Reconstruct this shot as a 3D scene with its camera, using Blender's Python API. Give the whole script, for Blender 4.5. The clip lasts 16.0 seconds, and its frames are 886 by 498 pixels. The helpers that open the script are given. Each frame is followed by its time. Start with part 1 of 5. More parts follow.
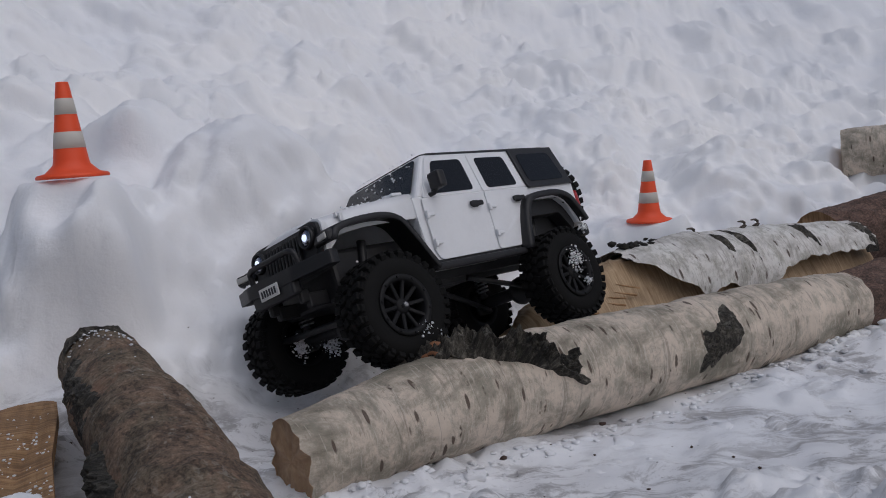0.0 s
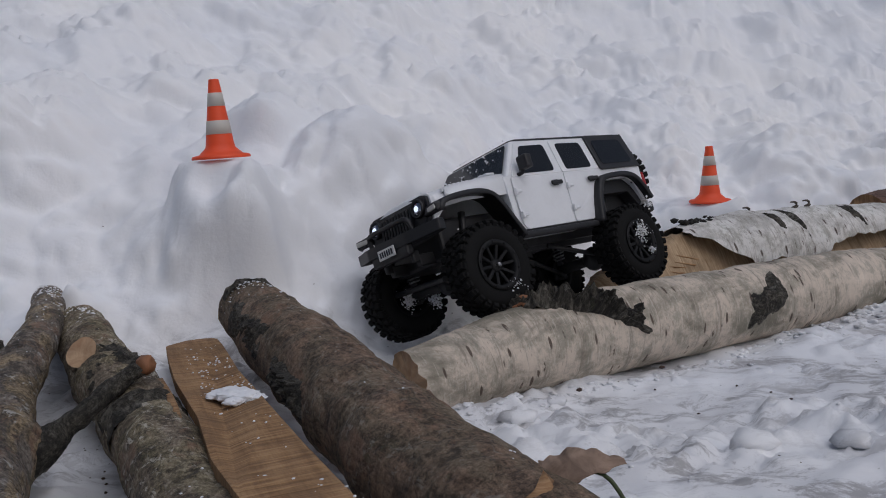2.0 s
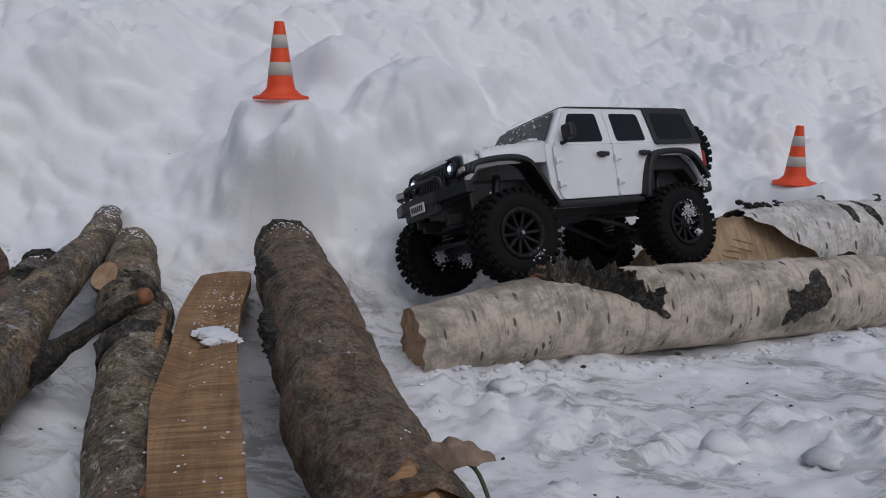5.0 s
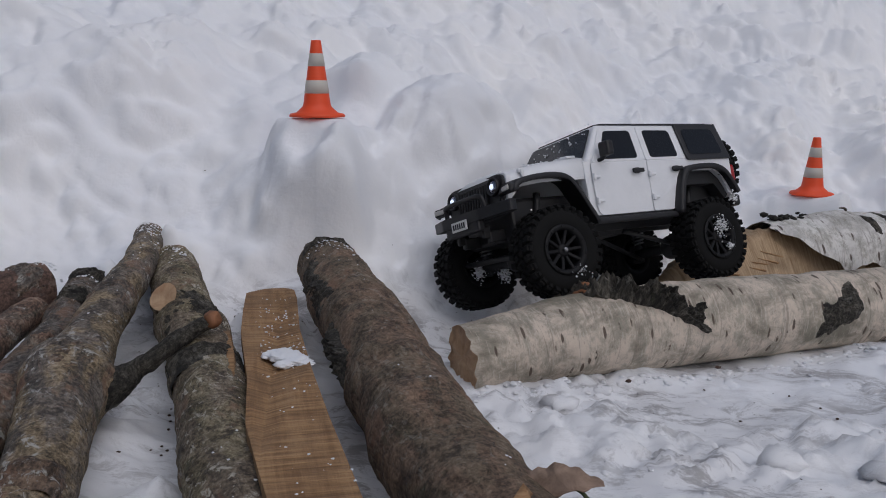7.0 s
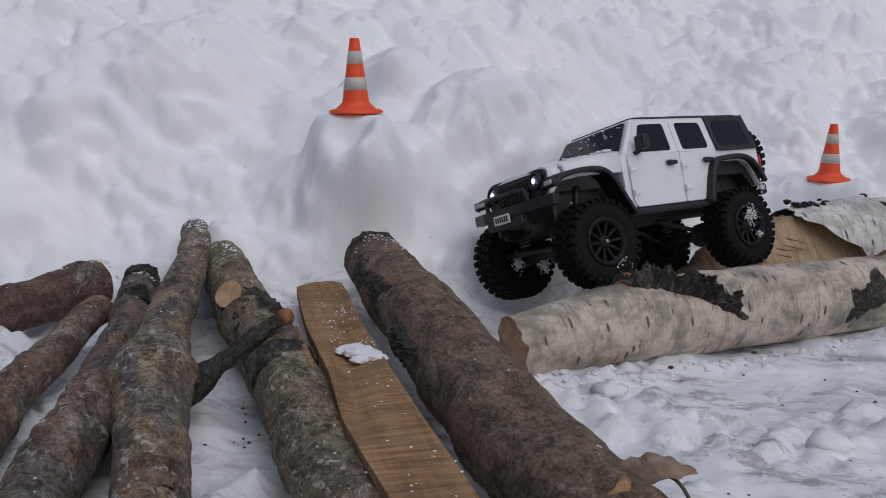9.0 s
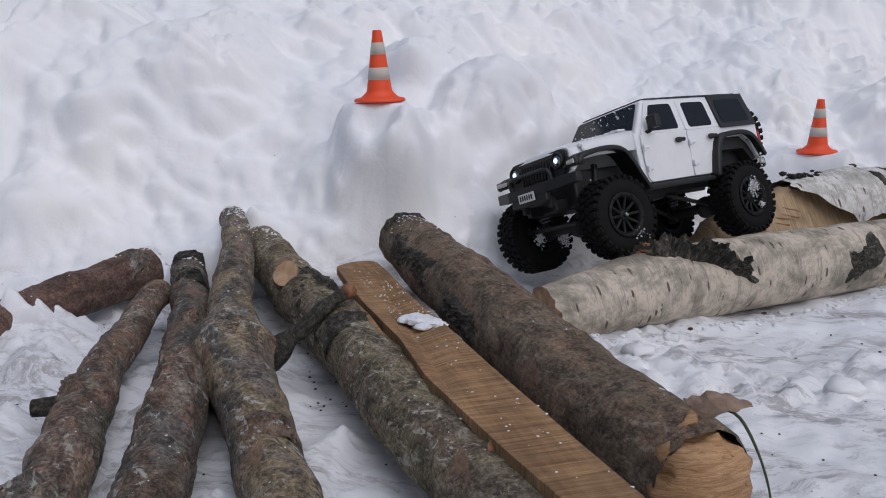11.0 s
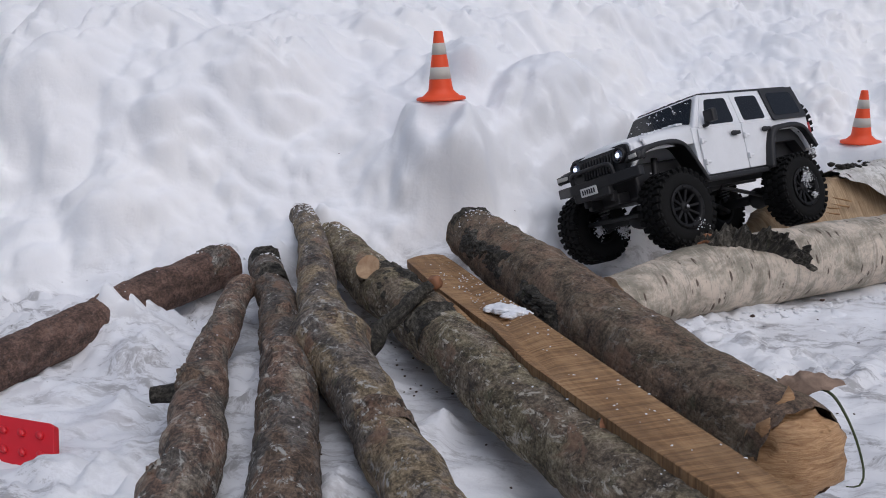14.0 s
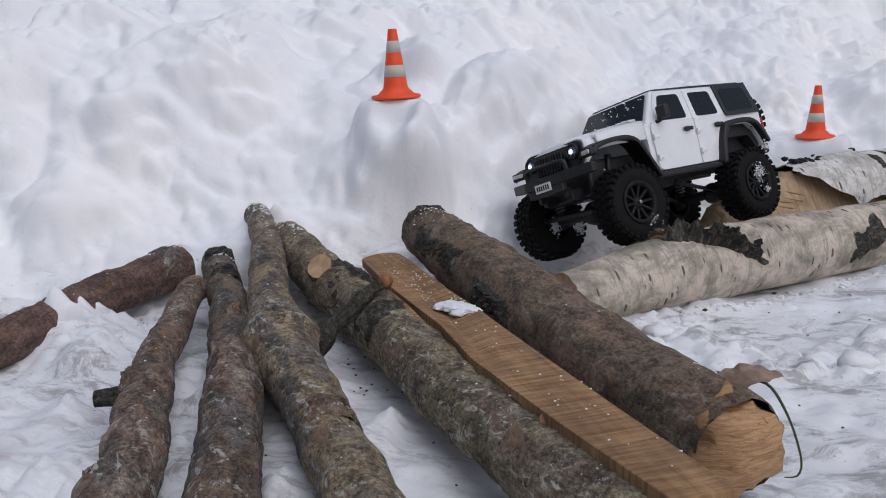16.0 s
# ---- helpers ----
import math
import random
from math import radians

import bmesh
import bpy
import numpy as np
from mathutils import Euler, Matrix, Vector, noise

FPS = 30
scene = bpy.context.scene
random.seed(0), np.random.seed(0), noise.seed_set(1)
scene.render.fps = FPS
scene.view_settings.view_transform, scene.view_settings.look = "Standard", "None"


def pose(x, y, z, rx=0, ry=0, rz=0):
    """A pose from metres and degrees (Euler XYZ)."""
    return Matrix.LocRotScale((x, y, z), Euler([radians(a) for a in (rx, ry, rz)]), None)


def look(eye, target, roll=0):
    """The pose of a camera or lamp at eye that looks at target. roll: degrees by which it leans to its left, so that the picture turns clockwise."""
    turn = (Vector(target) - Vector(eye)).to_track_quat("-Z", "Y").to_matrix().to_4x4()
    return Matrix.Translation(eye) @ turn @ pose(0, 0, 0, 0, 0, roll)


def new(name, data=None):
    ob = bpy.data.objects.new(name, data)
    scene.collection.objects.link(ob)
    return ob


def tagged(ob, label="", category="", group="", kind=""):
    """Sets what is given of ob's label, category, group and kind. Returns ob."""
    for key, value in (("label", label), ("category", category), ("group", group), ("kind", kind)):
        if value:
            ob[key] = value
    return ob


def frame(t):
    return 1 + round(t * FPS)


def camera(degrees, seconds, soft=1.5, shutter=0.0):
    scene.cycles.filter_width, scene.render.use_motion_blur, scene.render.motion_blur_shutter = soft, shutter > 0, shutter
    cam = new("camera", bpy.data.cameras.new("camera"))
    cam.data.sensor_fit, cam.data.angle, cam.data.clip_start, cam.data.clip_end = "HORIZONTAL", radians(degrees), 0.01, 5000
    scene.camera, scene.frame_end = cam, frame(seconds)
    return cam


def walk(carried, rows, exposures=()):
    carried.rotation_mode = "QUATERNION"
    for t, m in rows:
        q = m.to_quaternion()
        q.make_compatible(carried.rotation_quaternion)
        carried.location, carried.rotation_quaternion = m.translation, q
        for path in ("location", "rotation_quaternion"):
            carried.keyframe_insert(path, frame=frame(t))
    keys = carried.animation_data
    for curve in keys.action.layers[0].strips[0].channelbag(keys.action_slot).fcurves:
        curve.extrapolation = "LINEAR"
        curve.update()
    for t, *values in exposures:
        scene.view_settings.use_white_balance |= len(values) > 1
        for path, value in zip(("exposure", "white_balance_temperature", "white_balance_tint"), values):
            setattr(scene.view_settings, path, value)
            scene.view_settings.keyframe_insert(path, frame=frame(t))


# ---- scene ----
cam = camera(52.5, 16.0, soft=1.0)
PATH = [
    (0.0, (-0.0626, -0.8180, 0.2762), (-0.0097, 1.1733, 0.0979), -4.68),
    (0.5, (-0.0688, -0.8182, 0.2817), (-0.0381, 1.1746, 0.1149), -4.71),
    (1.0, (-0.0919, -0.8318, 0.2888), (-0.1211, 1.1605, 0.1156), -4.33),
    (1.5, (-0.0991, -0.8332, 0.2874), (-0.1595, 1.1584, 0.1150), -4.71),
    (2.0, (-0.0971, -1.0107, 0.2776), (-0.1886, 0.9770, 0.0763), -4.36),
    (2.5, (-0.0123, -1.1519, 0.2954), (-0.1844, 0.8251, 0.0467), -2.93),
    (3.0, (-0.0074, -1.0981, 0.3295), (-0.1732, 0.8775, 0.0660), -2.83),
    (3.5, (-0.0359, -1.1096, 0.3480), (-0.2047, 0.8656, 0.0834), -2.67),
    (4.0, (-0.0667, -1.1259, 0.3374), (-0.2499, 0.8465, 0.0616), -2.05),
    (4.5, (-0.0623, -1.1093, 0.3129), (-0.2932, 0.8473, -0.0312), -1.39),
    (5.0, (0.0327, -1.0064, 0.3050), (-0.3495, 0.9284, -0.0274), 0.64),
    (7.5, (-0.0516, -1.0449, 0.3323), (-0.3992, 0.8972, 0.0048), 0.34),
    (8.0, (-0.0601, -1.0515, 0.3378), (-0.4113, 0.8886, 0.0021), 0.13),
    (8.5, (-0.0660, -1.0570, 0.3446), (-0.4155, 0.8827, 0.0050), 0.07),
    (9.0, (-0.0961, -1.0810, 0.3492), (-0.4284, 0.8558, -0.0226), -0.22),
    (11.5, (-0.1780, -1.1886, 0.3616), (-0.4467, 0.7512, -0.0446), -1.84),
    (12.0, (-0.1976, -1.2004, 0.3723), (-0.4955, 0.7356, -0.0314), -2.67),
    (12.5, (-0.2073, -1.2098, 0.3714), (-0.5113, 0.7272, -0.0232), -2.82),
    (13.0, (-0.2171, -1.2231, 0.3688), (-0.5210, 0.7129, -0.0309), -2.60),
    (13.5, (-0.2281, -1.2285, 0.3664), (-0.5353, 0.7048, -0.0438), -2.70),
    (14.0, (-0.2273, -1.2297, 0.3671), (-0.5361, 0.7019, -0.0493), -2.66),
    (14.5, (-0.2165, -1.2322, 0.3638), (-0.5251, 0.6990, -0.0548), -2.80),
    (15.0, (-0.2012, -1.2286, 0.3595), (-0.4774, 0.7063, -0.0646), -2.88),
    (15.5, (-0.1976, -1.2334, 0.3557), (-0.4527, 0.7041, -0.0697), -2.87),
    (16.0, (-0.2020, -1.2245, 0.3647), (-0.4511, 0.7144, -0.0578), -3.00),
]
EXPOSURES = [(t, stops, 6050, 13) for t, stops in ((0.0, -0.11), (2.0, -0.11), (5.0, -0.10), (7.5, -0.03), (9.0, 0.04), (11.5, 0.33), (13.0, 0.36), (14.5, 0.38), (16.0, 0.38))]
walk(cam, [(t, look(eye, target, roll)) for t, eye, target, roll in PATH], EXPOSURES)

# ---- light: overcast winter day ----
world = bpy.data.worlds.new("overcast_sky")
scene.world = world
world.use_nodes = True
wn, wl = world.node_tree.nodes, world.node_tree.links
sky = wn.new("ShaderNodeTexSky")
sky.sky_type, sky.sun_disc = "NISHITA", False
sky.sun_elevation, sky.sun_rotation = radians(38), radians(135)
sky.dust_density, sky.air_density = 3.0, 1.0
soft_sky = wn.new("ShaderNodeHueSaturation")
soft_sky.inputs["Saturation"].default_value = 0.75
wl.new(sky.outputs["Color"], soft_sky.inputs["Color"])
wl.new(soft_sky.outputs["Color"], wn["Background"].inputs["Color"])
wn["Background"].inputs["Strength"].default_value = 0.054
sun_data = bpy.data.lights.new("sun", "SUN")
sun_data.energy, sun_data.angle, sun_data.color = 0.85, radians(60), (1.0, 0.98, 0.97)
sun = new("sun", sun_data)
sun.matrix_world = pose(0, 0, 5, 17, 0, 45)


# ---- materials ----
class Mat:
    """A small builder of node materials."""

    def __init__(self, name, rough=0.6, metal=0.0, color=(0.5, 0.5, 0.5)):
        self.m = bpy.data.materials.new(name)
        self.m.use_nodes = True
        self.t = self.m.node_tree
        self.b = self.t.nodes["Principled BSDF"]
        self.set("Roughness", rough), self.set("Metallic", metal), self.set("Base Color", (*color, 1))

    def set(self, key, value):
        if isinstance(value, bpy.types.NodeSocket):
            self.t.links.new(value, self.b.inputs[key])
        else:
            self.b.inputs[key].default_value = value
        return self

    def node(self, kind, **inputs):
        n = self.t.nodes.new(kind)
        for k, v in inputs.items():
            self.put(n, k, v)
        return n

    def put(self, n, key, v):
        s = n.inputs[key]
        if isinstance(v, bpy.types.NodeSocket):
            self.t.links.new(v, s)
        else:
            s.default_value = v

    def coord(self, kind="Object", scale=(1, 1, 1)):
        c = self.node("ShaderNodeTexCoord")
        mp = self.node("ShaderNodeMapping", Vector=c.outputs[kind], Scale=scale)
        return mp.outputs["Vector"]

    def noise(self, vec, scale, detail=4.0, rough=0.55, distort=0.0):
        return self.node("ShaderNodeTexNoise", Vector=vec, Scale=scale, Detail=detail, Roughness=rough, Distortion=distort).outputs["Fac"]

    def voronoi(self, vec, scale, rand=1.0):
        return self.node("ShaderNodeTexVoronoi", Vector=vec, Scale=scale, Randomness=rand).outputs["Distance"]

    def ramp(self, fac, stops, mode="LINEAR"):
        n = self.node("ShaderNodeValToRGB", Fac=fac)
        n.color_ramp.interpolation = mode
        els = n.color_ramp.elements
        while len(els) < len(stops):
            els.new(0.5)
        for e, (p, c) in zip(els, stops):
            e.position, e.color = p, (*c, 1) if not isinstance(c, float) else (c, c, c, 1)
        return n.outputs["Color"]

    def mix(self, fac, a, b, mode="MIX"):
        n = self.t.nodes.new("ShaderNodeMix")
        n.data_type, n.blend_type = "RGBA", mode
        for i, v in ((0, fac), (6, a), (7, b)):
            if isinstance(v, bpy.types.NodeSocket):
                self.t.links.new(v, n.inputs[i])
            else:
                n.inputs[i].default_value = v if i == 0 else (*v, 1)
        return n.outputs[2]

    def math(self, op, a, b=0.0):
        n = self.t.nodes.new("ShaderNodeMath")
        n.operation = op
        for i, v in enumerate((a, b)):
            if isinstance(v, bpy.types.NodeSocket):
                self.t.links.new(v, n.inputs[i])
            else:
                n.inputs[i].default_value = v
        return n.outputs[0]

    def bump(self, height, strength=0.4, distance=0.002):
        self.set("Normal", self.node("ShaderNodeBump", Height=height, Strength=strength, Distance=distance).outputs["Normal"])
        return self


def snow_material():
    s = Mat("snow", 0.8)
    v = s.coord()
    big, fine = s.noise(v, 2.2, 5, 0.6), s.noise(v, 420.0, 5, 0.7)
    grain, coarse = s.noise(v, 120.0, 5, 0.65), s.noise(v, 30.0, 4, 0.5)
    base = s.mix(s.ramp(big, [(0.36, 0.0), (0.64, 1.0)]), (0.80, 0.82, 0.86), (0.90, 0.90, 0.905))
    # grey grit pressed into the trodden strip in front of the logs
    geo = s.node("ShaderNodeNewGeometry").outputs["Position"]
    sep = s.node("ShaderNodeSeparateXYZ", Vector=geo)
    low = s.ramp(sep.outputs["Z"], [(0.048, 1.0), (0.095, 0.0)])
    wide = s.ramp(s.noise(s.coord("Object", (3, 5, 1)), 1.6, 5, 0.6, 0.4), [(0.42, 0.0), (0.56, 1.0)])
    streak = s.ramp(s.noise(s.coord("Object", (5, 10, 8)), 2.6, 10, 0.78, 0.7), [(0.49, 0.0), (0.57, 1.0)])
    dirt = s.math("MULTIPLY", s.math("MULTIPLY", streak, s.math("ADD", s.math("MULTIPLY", wide, 0.8), 0.2)), low)
    specks = s.ramp(s.voronoi(v, 70.0), [(0.05, 1.0), (0.10, 0.0)])
    dirt2 = s.math("MULTIPLY", s.math("MULTIPLY", specks, s.ramp(s.noise(v, 9.0, 4), [(0.52, 0.0), (0.60, 1.0)])), low)
    base = s.mix(s.math("MULTIPLY", s.math("MULTIPLY", wide, low), 0.30), base, (0.55, 0.55, 0.58))
    base = s.mix(s.math("MULTIPLY", dirt, 0.72), base, (0.27, 0.26, 0.26))
    base = s.mix(s.math("MULTIPLY", dirt2, 0.75), base, (0.10, 0.09, 0.08))
    s.set("Base Color", base)
    s.bump(s.math("ADD", s.math("ADD", s.math("MULTIPLY", fine, 0.25), s.math("MULTIPLY", grain, 0.5)), s.math("MULTIPLY", coarse, 0.6)), 0.30, 0.006)
    return s.m


def bark_material(name, tones, flecks, second=None, band_amount=0.5, moss=(0.09, 0.095, 0.05), moss_at=0.57, relief=0.7, fleck_amount=0.8, rubbed=0.5):
    """Bark on the logs' own map: u runs round the log and v along it, both in metres. second: tones of the other kind of bark, in patches."""
    s = Mat(name, 0.85)
    v = s.coord("UV")
    blotch = s.noise(s.coord("UV", (48, 26, 1)), 1.0, 10, 0.74, 0.6)
    patch = s.noise(s.coord("UV", (16, 8, 1)), 1.0, 9, 0.68, 0.6)
    lines = s.noise(s.coord("UV", (60, 170, 1)), 1.0, 7, 0.75, 0.4)
    fine = s.noise(s.coord("UV", (300, 210, 1)), 1.0, 8, 0.8, 0.2)
    grade = s.math("ADD", s.math("MULTIPLY", blotch, 0.40), s.math("ADD", s.math("MULTIPLY", lines, 0.20), s.math("MULTIPLY", fine, 0.40)))
    stops = (0.43, 0.478, 0.522, 0.575)
    c = s.ramp(grade, list(zip(stops, tones)))
    if second:
        c = s.mix(s.ramp(patch, [(0.45, 0.0), (0.53, 1.0)]), c, s.ramp(grade, list(zip(stops, second))))
    # reddish inner bark where the outer skin is rubbed off
    rub = s.math("MULTIPLY", s.ramp(s.noise(s.coord("UV", (30, 15, 1)), 1.0, 9, 0.7, 0.8), [(0.55, 0.0), (0.63, 1.0)]), rubbed)
    c = s.mix(rub, c, (0.30, 0.165, 0.105))
    pits = s.ramp(s.noise(s.coord("UV", (130, 75, 1)), 1.0, 7, 0.72, 0.4), [(0.36, 1.0), (0.43, 0.0)])
    c = s.mix(s.math("MULTIPLY", pits, band_amount), c, (0.022, 0.017, 0.013))
    nodes = s.ramp(s.noise(s.coord("UV", (12, 13, 1)), 1.0, 8, 0.72, 0.6), [(0.60, 0.0), (0.65, 1.0)])
    c = s.mix(s.math("MULTIPLY", nodes, band_amount), c, (0.045, 0.037, 0.03))
    c = s.mix(s.math("MULTIPLY", s.ramp(s.noise(v, 24.0, 9, 0.75), [(moss_at, 0.0), (moss_at + 0.08, 1.0)]), 0.55), c, moss)
    where = s.ramp(s.noise(s.coord("UV", (15, 11, 1)), 1.0, 6, 0.65), [(0.46, 0.0), (0.54, 1.0)])
    fl = s.math("MULTIPLY", s.ramp(s.noise(s.coord("UV", (95, 60, 1)), 1.0, 8, 0.75, 0.5), [(0.545, 0.0), (0.60, 1.0)]), where)
    c = s.mix(s.math("MULTIPLY", fl, fleck_amount), c, flecks)
    s.set("Base Color", c)
    s.bump(s.math("ADD", s.math("MULTIPLY", fine, 0.75), s.math("ADD", s.math("MULTIPLY", blotch, 1.0), s.math("ADD", s.math("MULTIPLY", pits, -0.4), s.math("MULTIPLY", lines, 0.3)))), relief * 0.85, 0.006)
    return s.m


def birch_material(name, paper=(0.60, 0.515, 0.425), grey=(0.20, 0.18, 0.135), grey_at=0.475):
    s = Mat(name, 0.62)
    v = s.coord("UV")
    wide = s.noise(s.coord("UV", (14, 11, 1)), 1.0, 10, 0.72, 0.3)
    c = s.ramp(wide, [(grey_at - 0.10, grey), (grey_at - 0.02, tuple(0.45 * a + 0.55 * b for a, b in zip(paper, grey))), (grey_at + 0.05, paper), (0.66, tuple(min(0.8, k * 1.18) for k in paper))])
    lichen = s.math("MULTIPLY", s.ramp(s.noise(s.coord("UV", (26, 44, 1)), 1.0, 11, 0.8, 0.3), [(0.48, 0.0), (0.58, 1.0)]), 0.6)
    c = s.mix(lichen, c, (0.235, 0.225, 0.175))
    pale = s.ramp(s.noise(s.coord("UV", (40, 330, 1)), 1.0, 4, 0.6), [(0.58, 0.0), (0.63, 1.0)])
    c = s.mix(s.math("MULTIPLY", pale, 0.3), c, (0.72, 0.66, 0.57))
    # lenticels: short dark dashes that run round the trunk
    cells = s.node("ShaderNodeTexVoronoi", Vector=s.coord("UV", (62, 215, 1)), Scale=1.0, Randomness=1.0)
    dash = s.ramp(s.node("ShaderNodeTexVoronoi", Vector=s.coord("UV", (24, 92, 1)), Scale=1.0).outputs["Distance"], [(0.16, 1.0), (0.21, 0.0)])
    pick = s.ramp(s.noise(v, 40.0, 3), [(0.42, 0.0), (0.47, 1.0)])
    c = s.mix(s.math("MULTIPLY", s.math("MULTIPLY", dash, pick), 0.92), c, (0.085, 0.055, 0.038))
    small = s.math("MULTIPLY", s.ramp(cells.outputs["Distance"], [(0.10, 1.0), (0.17, 0.0)]), 0.45)
    c = s.mix(small, c, (0.20, 0.15, 0.115))
    tears = s.ramp(s.noise(s.coord("UV", (7, 75, 1)), 1.0, 8, 0.72, 1.5), [(0.56, 0.0), (0.62, 1.0)])
    c = s.mix(s.math("MULTIPLY", tears, 0.5), c, (0.17, 0.14, 0.11))
    s.set("Base Color", c)
    fine = s.noise(v, 380.0, 5, 0.7)
    s.bump(s.math("ADD", s.math("MULTIPLY", fine, 0.3), s.math("ADD", s.math("MULTIPLY", dash, -0.6), wide)), 0.6, 0.004)
    return s.m


def wood_material(name, light, dark, stretch=(1, 1, 1), scale=40.0, rough=0.7, kind="Object", relief=0.35):
    s = Mat(name, rough)
    v = s.coord(kind, stretch)
    g = s.noise(v, scale, 6, 0.65, 1.0)
    stain = s.noise(s.coord(kind), 14.0, 5, 0.6)
    c = s.ramp(g, [(0.30, dark), (0.48, tuple((a + b) / 2 for a, b in zip(light, dark))), (0.64, light)])
    c = s.mix(s.math("MULTIPLY", s.ramp(stain, [(0.48, 0.0), (0.68, 1.0)]), 0.6), c, tuple(k * 0.45 for k in dark))
    s.set("Base Color", c).bump(g, relief, 0.002)
    return s.m


def plank_material():
    s = Mat("sawn_plank_wood", 0.85)
    c = s.node("ShaderNodeTexCoord")
    mp = s.node("ShaderNodeMapping", Vector=c.outputs["Object"], Rotation=(0, 0, radians(-23)), Scale=(1, 1, 1))
    v = mp.outputs["Vector"]
    along = s.node("ShaderNodeMapping", Vector=v, Scale=(60, 4, 10)).outputs["Vector"]
    across = s.node("ShaderNodeMapping", Vector=v, Scale=(14, 230, 10)).outputs["Vector"]
    grain, saw, stain = s.noise(along, 1.6, 7, 0.7, 0.1), s.noise(across, 1.0, 4, 0.6, 0.1), s.noise(v, 16.0, 6, 0.65)
    g = s.math("ADD", s.math("MULTIPLY", grain, 0.42), s.math("MULTIPLY", saw, 0.58))
    col = s.ramp(g, [(0.40, (0.19, 0.10, 0.042)), (0.49, (0.31, 0.175, 0.078)), (0.58, (0.43, 0.26, 0.125))])
    col = s.mix(s.math("MULTIPLY", s.ramp(stain, [(0.48, 0.0), (0.60, 1.0)]), 0.45), col, (0.15, 0.085, 0.042))
    s.set("Base Color", col).bump(s.math("ADD", s.math("MULTIPLY", grain, 0.6), saw), 0.9, 0.003)
    return s.m


def plain(name, color, rough, metal=0.0, grain=0.0, scale=300.0, spec=0.5, coat=0.0):
    s = Mat(name, rough, metal, color)
    v = s.coord()
    n = s.noise(v, scale, 5, 0.65)
    dust = s.noise(v, 28.0, 5, 0.7)
    c = s.mix(s.math("MULTIPLY", s.ramp(dust, [(0.45, 0.0), (0.75, 1.0)]), 0.35), color, tuple(min(1, k * 0.8 + 0.006) for k in color))
    s.set("Base Color", c)
    s.set("Roughness", s.math("ADD", s.math("MULTIPLY", dust, 0.25), rough - 0.1))
    s.set("Specular IOR Level", spec), s.set("Coat Weight", coat)
    if grain:
        s.bump(n, grain, 0.0006)
    return s.m


def glow(name, color, strength):
    s = Mat(name, 0.15, 0.0, (0.8, 0.8, 0.85))
    s.set("Emission Color", (*color, 1)), s.set("Emission Strength", strength)
    return s.m


SNOW = snow_material()
BIRCH = birch_material("birch_bark")
BIRCH_WHITE = birch_material("white_birch_bark", (0.70, 0.68, 0.65), (0.40, 0.385, 0.36), 0.44)
BARK_BROWN = bark_material("brown_bark", [(0.043, 0.032, 0.022), (0.107, 0.080, 0.052), (0.190, 0.142, 0.095), (0.290, 0.230, 0.165)], (0.42, 0.39, 0.33), [(0.055, 0.037, 0.026), (0.13, 0.088, 0.059), (0.22, 0.148, 0.10), (0.34, 0.23, 0.155)], 0.6, fleck_amount=0.45)
BARK_OLIVE = bark_material("olive_bark", [(0.043, 0.035, 0.020), (0.127, 0.102, 0.060), (0.257, 0.214, 0.133), (0.440, 0.385, 0.270)], (0.62, 0.58, 0.49), [(0.040, 0.030, 0.022), (0.107, 0.082, 0.057), (0.199, 0.157, 0.109), (0.360, 0.300, 0.230)], 0.75)
BARK_TWIG = bark_material("grey_brown_bark", [(0.036, 0.031, 0.026), (0.098, 0.082, 0.067), (0.190, 0.157, 0.128), (0.330, 0.290, 0.240)], (0.58, 0.57, 0.53), [(0.054, 0.040, 0.023), (0.164, 0.123, 0.072), (0.314, 0.237, 0.142), (0.490, 0.400, 0.280)], 0.75)
BARK_GREY = bark_material("grey_bark", [(0.032, 0.028, 0.024), (0.086, 0.074, 0.064), (0.162, 0.141, 0.122), (0.280, 0.250, 0.220)], (0.52, 0.52, 0.48), [(0.029, 0.020, 0.014), (0.082, 0.056, 0.038), (0.171, 0.114, 0.076), (0.280, 0.200, 0.140)], 0.7)
BARK_RUST = bark_material("rust_bark", [(0.043, 0.030, 0.024), (0.115, 0.074, 0.053), (0.237, 0.147, 0.104), (0.400, 0.300, 0.220)], (0.55, 0.52, 0.46), [(0.036, 0.031, 0.026), (0.107, 0.090, 0.072), (0.218, 0.180, 0.138), (0.380, 0.330, 0.260)], 0.7)
BARK_DARK = bark_material("dark_bark", [(0.04, 0.025, 0.02), (0.09, 0.055, 0.042), (0.155, 0.093, 0.07), (0.25, 0.155, 0.12)], (0.26, 0.22, 0.20), None, 0.6, moss_at=0.66, fleck_amount=0.3, rubbed=0.25)
BARK_BLACK = bark_material("rough_black_bark", [(0.009, 0.009, 0.007), (0.026, 0.023, 0.018), (0.071, 0.063, 0.049), (0.170, 0.155, 0.125)], (0.30, 0.29, 0.25), None, 0.8, moss_at=0.60, relief=1.0, fleck_amount=0.4, rubbed=0.0)
WOOD_CUT = wood_material("cut_wood", (0.52, 0.36, 0.22), (0.34, 0.20, 0.11), scale=60)
WOOD_TORN = wood_material("torn_wood", (0.56, 0.35, 0.18), (0.27, 0.13, 0.05), (4, 4, 30), 14.0, relief=0.6)
WOOD_SPLIT = wood_material("split_wood", (0.54, 0.40, 0.25), (0.28, 0.175, 0.09), (1, 14, 1), 16.0, kind="UV", relief=0.6)
WOOD_PLANK = plank_material()
